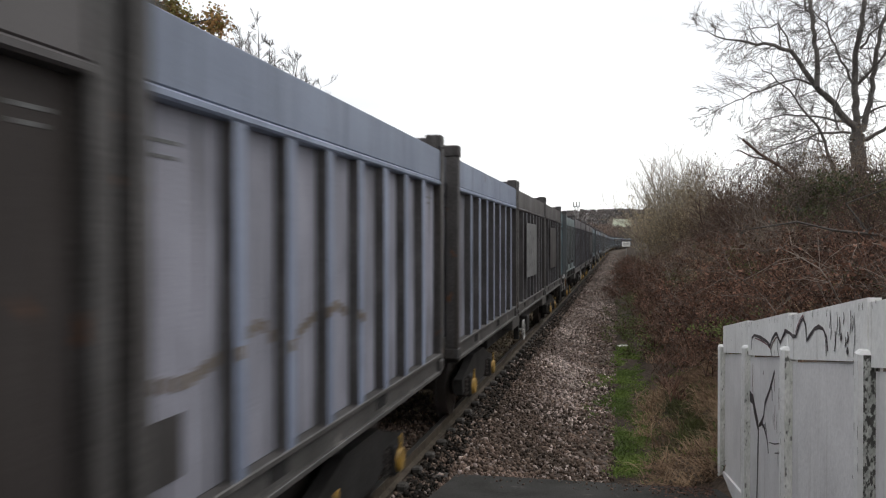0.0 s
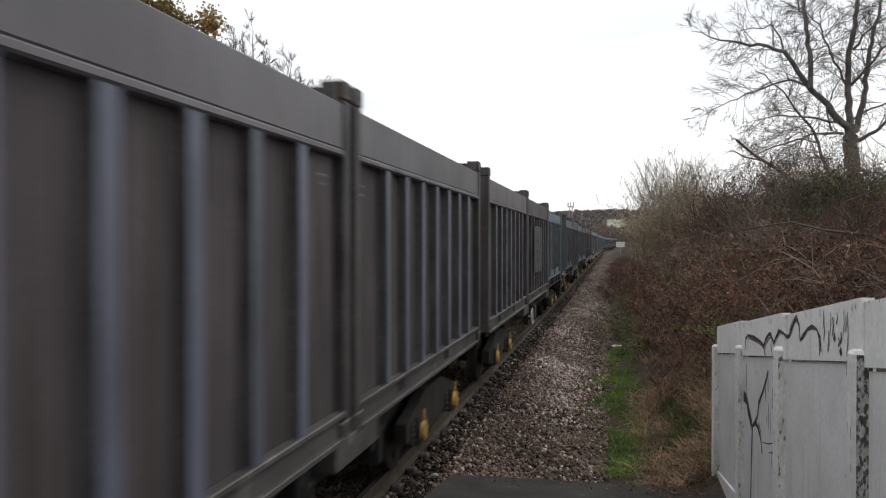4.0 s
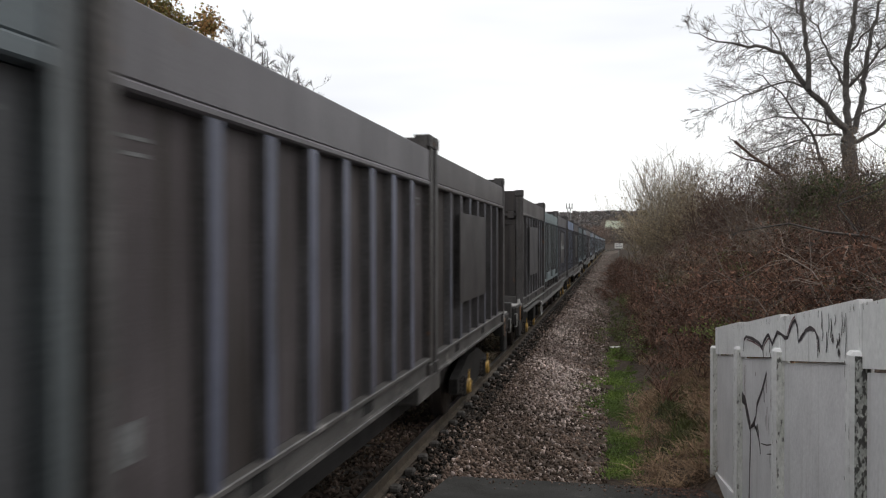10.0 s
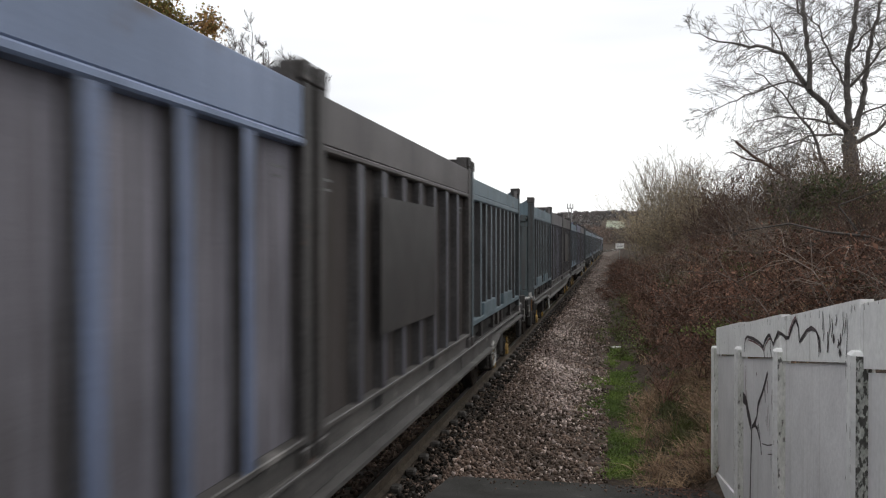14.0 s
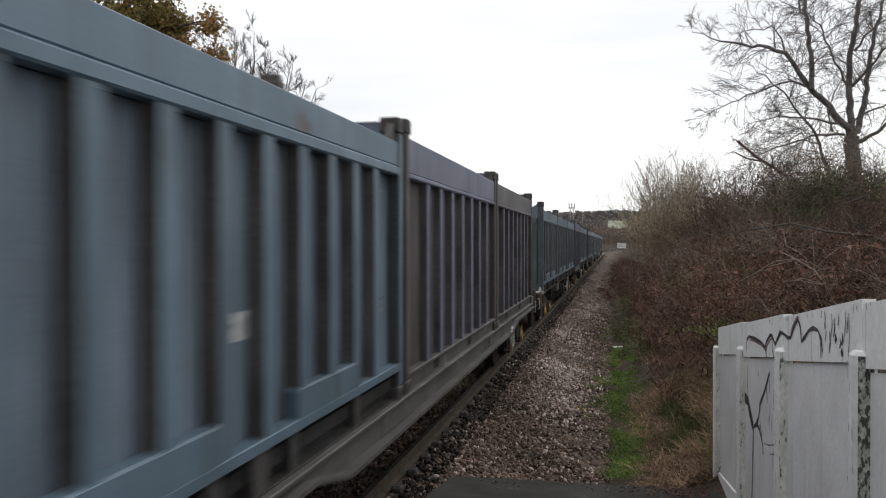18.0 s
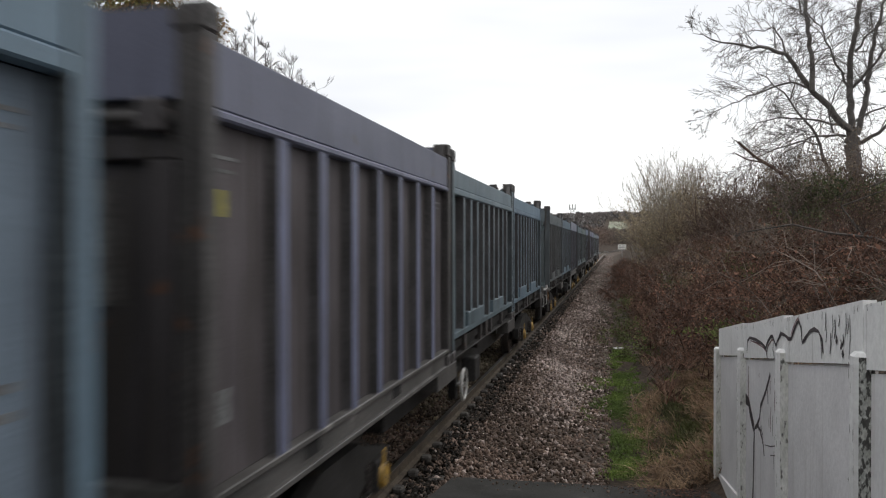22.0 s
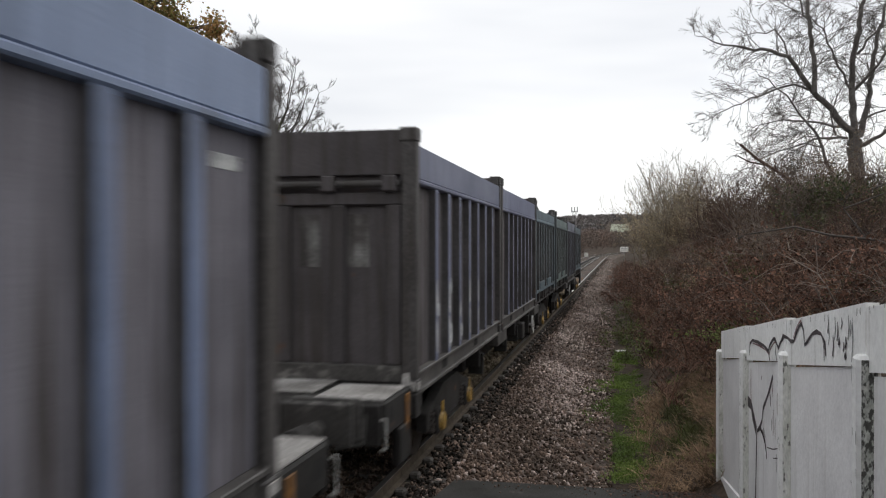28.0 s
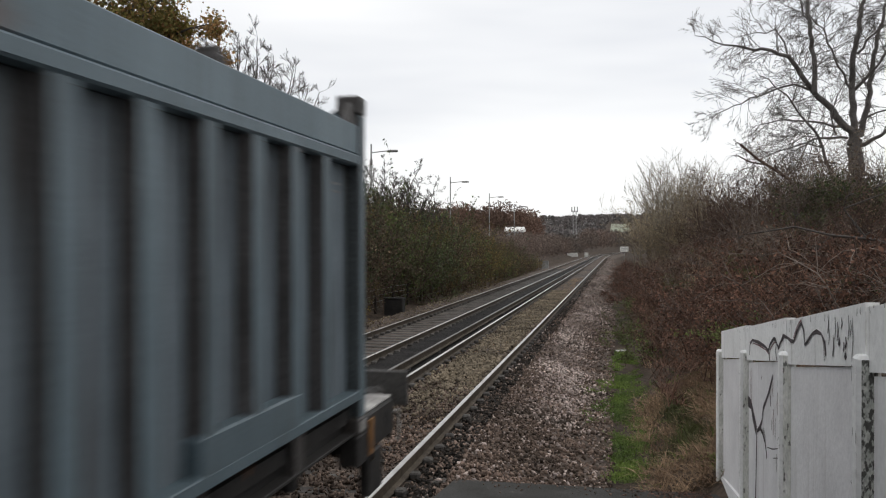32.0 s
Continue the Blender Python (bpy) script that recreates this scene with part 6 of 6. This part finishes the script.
# phone mast
mast = empty("phone_mast", "pale steel phone mast with three panel aerials", "mast", m=pose(-17.2, 350, land(-17.2, 350)))
z = land(-17.2, 350)
bm = B()
rod(bm, (-0.62, 0, 0), (-0.62, 0, 17 - z), 0.2, 0.16, sides=10)
rod(bm, (0.62, 0, 0), (0.62, 0, 17 - z), 0.2, 0.16, sides=10)
for k in range(6):
    rod(bm, (-0.62, 0, 3 + k * 2.2), (0.62, 0, 4.6 + k * 2.2), 0.06, sides=6)
part("tower", bm, M_STEEL, mast)
for px in (-1.15, 0.0, 1.15):
    bm = B()
    box(bm, px - 0.2, px + 0.2, -0.2, 0.2, 16.6 - z, 18.9 - z, 0.05)
    part("aerial", bm, M_STEEL, mast)
bm = B()
box(bm, -1.3, 1.3, -0.1, 0.1, 16.9 - z, 17.2 - z)
part("head_frame", bm, M_STEEL, mast)

# white-roofed shed among the trees
z = land(-21.9, 182)
shed = empty("shed", "low shed with a white flat roof behind the hedge", "shed", m=pose(-21.9, 182, z))
bm = B()
box(bm, -1.8, 1.8, -2, 2, 0, 5.6 - z)
part("wall", bm, M_STEEL, shed)
bm = B()
prism(bm, ((-2.4, 5.6 - z), (2.4, 5.6 - z), (2.4, 5.9 - z), (0.0, 6.7 - z), (-2.4, 5.9 - z)), -2.1, 2.1)
part("roof", bm, M_WHITE, shed)

# lineside cabinets and signs
for x, y, w, h, mt, label in ((-8.4, 100, 0.8, 0.9, M_STEEL, "pale grey lineside equipment cabinet"), (-9.2, 34, 0.8, 0.75, M_UNDER, "black lineside equipment cabinet"),
                              (-10.6, 205, 2.6, 0.9, M_WHITE, "white low lineside cabinet"), (-7.6, 215, 0.9, 1.0, M_WHITE, "small white lineside cabinet")):
    z = max(land(x, y), bed(x, y) if x > -9.4 else -9)
    cab = empty("equipment_cabinet", label, "cabinet", "lineside cabinets", pose(x, y, z - 0.03))
    bm = B()
    box(bm, -w / 2, w / 2, -0.25, 0.25, 0, h, 0.03)
    part("body", bm, mt, cab)
    bm = B()
    box(bm, -w / 2 - 0.03, w / 2 + 0.03, -0.28, 0.28, h, h + 0.05, 0.015)
    part("lid", bm, mt, cab)
sx, sy = 0.95, 110.0
sz = land(sx, sy)
board = empty("track_sign", "small white lineside board on a post", "sign", m=pose(sx, sy, sz - 0.1))
bm = B()
rod(bm, (0, 0.03, 0), (0, 0.03, 2.4 - sz), 0.04, sides=8)
part("post", bm, M_STEEL, board)
bm = B()
box(bm, -0.53, 0.53, -0.02, 0.02, 1.85 - sz, 2.5 - sz, 0.01)
plate = part("plate", bm, M_WHITE, board)
for k in range(2):
    bm = B()
    box(bm, -0.4, 0.4, -0.026, -0.0225, 2.05 - sz + k * 0.2, 2.12 - sz + k * 0.2)
    put("lettering", data("lettering", bm, M_STEEL), plate, None, "unreadable faint grey line")
lit = empty("litter", "crumpled scrap of white plastic on the stones", "litter", m=pose(0.12, 23.6, land(0.12, 23.6) + 0.06, 0, 0, 30))
rng2 = random.Random(4)
for k in range(3):
    bm = B()
    bmesh.ops.create_icosphere(bm, subdivisions=1, radius=0.07)
    for v in bm.verts:
        v.co = Vector((v.co.x * 1.4 * rng2.uniform(0.5, 1.2) + k * 0.10 - 0.1, v.co.y * rng2.uniform(0.5, 1.2), v.co.z * rng2.uniform(0.2, 0.6)))
    part("scrap", bm, M_WHITE, lit)

# ---- woods and hills in the distance ----
rng = np.random.default_rng(17)


def wood(name, spots, lo, hi, material, label, n=46, size=0.16, base=0.12):
    C, S = [], []
    for x, y in spots:
        h = rng.uniform(lo, hi)
        a = rng.normal(size=(n, 3))
        a /= np.linalg.norm(a, axis=1)[:, None]
        a *= rng.random((n, 1)) ** 0.4
        C.append(np.array((x, y, land(x, y) + h * 0.55)) + a * np.array((h * 0.42, h * 0.42, h * 0.48)))
        S.append(np.full(n, h * size))
    C, S = np.concatenate(C), np.concatenate(S)
    V, F = leaves(rng, np.zeros_like(C), 0.6, 1.3, 0.75)
    V = V * np.repeat(S, 4)[:, None] + np.repeat(C, 4, axis=0)
    return tagged(new(name, raw_np(name, V, F, material)), label, kind="stuff")


near_wood = [(rng.uniform(-0.24, -0.10) * y, y) for y in rng.uniform(190, 290, 130)]
wood("autumn_wood", near_wood, 8, 12.5, M_REDWOOD, "russet-brown autumn wood beyond the line", 1150, 0.021)
low = [(x, y) for x, y in ((rng.uniform(-0.24, -0.045) * y, y) for y in rng.uniform(150, 460, 420)) if x - bend(y) < -10.8]
low += [(rng.uniform(-21, -11.0) + bend(y), y) for y in rng.uniform(98, 260, 170)]
wood("lineside_scrub", low, 2.5, 5, M_FARWOOD_HAZY, "brown leafless scrub by the line", 380, 0.027)
low = [(x, y) for x, y in ((rng.uniform(-16, 60), y) for y in rng.uniform(300, 620, 380)) if abs(x - bend(y) + 4.5) > 7.5]
wood("valley_wood", low, 6, 10, M_FARWOOD_HAZY, "dark leafless wood where the line bends away", 380, 0.03)
hill = [(rng.uniform(-0.45, 0.25) * y, y) for y in rng.uniform(560, 1450, 5200)]
hill = [(x, y) for x, y in hill if not (-14 < x < 24 and 600 < y < 1160)]
wood("hill_wood", hill, 2.5, 8.5, M_HILLWOOD_HAZY, "dull brown woods on the far hill, haze mixed into their colour", 60, 0.17)
tagged(grid("field", [-7 + 2 * i for i in range(12)], [880 + 15 * i for i in range(17)], lambda x, y: land(x, y) + 0.6, M_FIELD), "pale green field on the far hillside", kind="structure")


# ---- scrawls and flaked paint on the fence ----
def stroke(points, wide, x, material, label, name="scrawl"):
    """A pen line through (y, z) points on the fence's face."""
    bm = B()
    last = None
    for i, (y, z) in enumerate(points):
        a, b = points[max(0, i - 1)], points[min(len(points) - 1, i + 1)]
        d = Vector((b[0] - a[0], b[1] - a[1]))
        d = d.normalized() if d.length else Vector((1, 0))
        k = wide * (0.7 + 0.5 * abs(math.sin(i * 1.7)))
        pair = bm.verts.new((x, y - d.y * k, z + d.x * k)), bm.verts.new((x, y + d.y * k, z - d.x * k))
        if last:
            bm.faces.new((last[0], last[1], pair[1], pair[0]))
        last = pair
    bmesh.ops.recalc_face_normals(bm, faces=bm.faces[:])
    return part(name, bm, material, fence, label)


def top_z(y):
    return 1.510 + 0.226 * (9.68 - y) / 1.857


FACE = FX - 0.008
t0 = top_z
SCRAWLS = (
    (((7.588, 1.519), (7.558, 1.621), (7.432, 1.664), (7.106, 1.682), (6.808, 1.684), (6.655, 1.668), (6.583, 1.724), (6.442, 1.782), (6.373, 1.789), (6.306, 1.764), (6.24, 1.739), (6.176, 1.783), (6.052, 1.84)), 0.013),
    (((6.655, 1.668), (6.615, 1.63), (6.581, 1.597)), 0.010),
    (((6.33, 1.76), (6.36, 1.70), (6.30, 1.64)), 0.008),
    (((6.176, 1.779), (6.073, 1.845), (5.914, 1.847), (5.8, 1.837), (5.708, 1.847), (5.638, 1.902), (5.552, 1.957), (5.486, 1.981), (5.42, 1.948), (5.386, 1.859), (5.308, 1.892), (5.188, 1.948), (5.074, 1.973), (4.964, 1.971), (4.884, 1.933), (4.857, 1.862)), 0.012),
    (((4.93, 1.95), (4.90, 1.90), (4.89, 1.83)), 0.006))
for points, wide in SCRAWLS:
    stroke(points, wide, FACE, M_TAG, "black marker scrawl")
stroke([(y - 0.03, z - 0.022) for y, z in SCRAWLS[0][0][2:9]], 0.006, FACE + 0.001, M_TAG_RED, "dull red marker scrawl")
stroke([(y + 0.02, z + 0.018) for y, z in SCRAWLS[3][0][4:9]], 0.006, FACE + 0.001, M_TAG_RED, "dull red marker scrawl")
for y, a, b, wide in ((4.81, 2.09, 1.99, 0.006), (4.79, 2.02, 1.93, 0.005), (4.70, 1.99, 1.88, 0.009), (4.66, 2.09, 1.97, 0.005), (4.61, 2.07, 1.97, 0.008), (4.58, 1.99, 1.95, 0.016), (4.53, 2.10, 2.04, 0.006), (4.49, 1.98, 1.93, 0.009),
                      (4.45, 2.01, 1.95, 0.010), (4.46, 1.93, 1.90, 0.018), (4.40, 2.12, 2.0, 0.005), (4.36, 2.10, 2.02, 0.005), (4.33, 2.12, 1.90, 0.004)):
    stroke([(y, a), (y - 0.012, (a + b) / 2), (y + 0.008, b)], wide, FACE, M_TAG, "black marker tick")
for y, a, b, wide in ((3.56, 2.24, 2.13, 0.014), (3.55, 2.10, 2.0, 0.012), (3.50, 2.22, 2.05, 0.006), (3.36, 2.20, 2.03, 0.013), (3.33, 2.06, 1.97, 0.013), (3.27, 2.24, 2.16, 0.012), (3.22, 2.18, 2.02, 0.008)):
    stroke([(y, a), (y - 0.02, (a + b) / 2), (y + 0.01, b)], wide, FACE, M_TAG, "black marker stroke")
PF = FX + 0.008
stroke([(8.041, 1.315), (8.02, 1.22), (8.002, 1.139), (7.86, 1.087), (7.595, 1.085), (7.498, 1.016), (7.40, 0.965), (7.314, 0.92)], 0.045, PF, M_TAG, "thick black paint run")
stroke([(7.60, 1.40), (7.61, 1.22), (7.58, 1.10)], 0.012, PF - 0.001, M_TAG_RED, "dull red drip")
stroke([(7.285, 0.926), (7.311, 0.76), (7.337, 0.516), (7.364, 0.317), (7.37, 0.1)], 0.022, PF, M_TAG, "thin black paint drip")
stroke([(7.285, 0.926), (7.169, 0.97), (7.031, 1.063), (6.979, 1.173), (6.772, 1.309), (6.65, 1.408), (6.555, 1.491)], 0.018, PF, M_TAG, "black marker scrawl")
stroke([(6.70, 1.37), (6.66, 1.32), (6.65, 1.25)], 0.012, PF, M_TAG, "black marker scrawl")
stroke([(7.25, 0.94), (7.12, 0.985), (7.03, 0.973), (6.895, 0.926), (6.84, 0.87), (6.815, 0.813)], 0.016, PF, M_TAG, "black marker scrawl")
stroke([(6.791, 0.906), (6.55, 0.95), (6.298, 1.015)], 0.004, PF, M_TAG, "thin grey marker line")
stroke([(6.545, 0.884), (6.297, 0.946)], 0.004, PF, M_TAG, "thin grey marker line")
for y, a, b in ((6.55, 1.44, 1.34), (6.53, 1.25, 1.06), (6.45, 1.20, 1.05), (6.37, 1.40, 1.24), (6.345, 1.12, 1.0), (6.60, 1.16, 1.08), (6.40, 0.95, 0.82), (7.05, 1.42, 1.39)):
    stroke([(y, a), (y + 0.012, (a + b) / 2), (y, b)], 0.008, PF, M_TAG_RED if a > 1.2 else M_FENCE_STAIN, "dull drip of marker ink")
for k in range(7):
    stroke([(7.18 - k * 0.045, 0.985 + 0.02 * (k % 3)), (7.16 - k * 0.045, 0.955 + 0.02 * (k % 2))], 0.012, PF, M_TAG, "black ink blot")
# drips and flaked spots
rnd = random.Random(8)


def flake(bm, a, z, w, hgt):
    """A ragged dark chip on the side of a post that looks at the track."""
    vs = []
    for i in range(7):
        q = 2 * math.pi * i / 7
        k = rnd.uniform(0.6, 1.1)
        vs.append(bm.verts.new((FX - 0.0575, a + math.cos(q) * w * k, z + math.sin(q) * hgt * k)))
    bm.faces.new(vs)


for i, y in enumerate(POST_Y[:6]):
    zt = 1.31 + 0.218 * min(i, 5)
    bm = B()
    for k in range((14, 40, 22, 18, 20, 16)[i]):
        flake(bm, y + rnd.choice((-0.042, -0.036, 0.038, rnd.uniform(-0.04, 0.04))), zt - 0.02 - 1.25 * rnd.random(), rnd.uniform(0.002, 0.007), rnd.uniform(0.006, 0.05))
    tagged(part("flaked_spots", bm, M_FENCE_STAIN, fence, "dark flaked spots"), kind="stuff")
for i in range(60):
    y = rnd.uniform(1.0, 9.55)
    if rnd.random() < 0.4:
        y = rnd.choice(POST_Y[:6]) + rnd.choice((-0.09, 0.09)) * rnd.uniform(0.8, 1.6)
    if y > 9.55 or min(abs(y - p) for p in POST_Y) < 0.06:
        continue
    z = t0(y) - rnd.choice((0.004, 0.004, rnd.uniform(0.01, 0.24)))
    stroke([(y, z), (y + rnd.uniform(-0.008, 0.008), z - rnd.uniform(0.010, 0.045))], rnd.uniform(0.002, 0.006), FACE, M_FENCE_STAIN, "dark stain", "stain")


# ---- what moves ----
def gone(t):
    """Metres that the train has come on at t seconds."""
    u = t / 32
    return (((14.29 * u - 29.26) * u + 24.54) * u + 298.88) * u + 9.38


def motions():
    times = [0.0] + [0.5 + i for i in range(32)] + [32.0]
    for ob, s, *_ in boxes:
        rows = []
        for t in times:
            x, y, a = on_track(s - gone(t))
            rows.append((t, pose(x, y, 0, 0, 0, a)))
        walk(ob, rows)
    for ob, s, back in wagons:
        rows = []
        for t in times:
            x, y, a = on_track(s - gone(t))
            rows.append((t, pose(x, y, 0, 0, 0, a + 180 * back)))
        walk(ob, rows)
        # its wheels roll while it is near enough to be seen turning
        for wheel in [c for c in ob.children if c.name.startswith("wheelset")]:
            x, y, z = wheel.location
            turn_on = [t / 15 for t in range(0, 481) if -12 < s - gone(t / 15) < 34]
            rows = []
            for t in sorted({0.0, 32.0, *turn_on}):
                near = min(max(t, turn_on[0]), turn_on[-1]) if turn_on else 0.0
                a = math.degrees((gone(near) - (gone(turn_on[0]) if turn_on else 0)) / WHEEL_R) * (-1 if back else 1)
                rows.append((t, pose(x, y, z, a, 0, 0)))
            walk(wheel, rows)


motions()
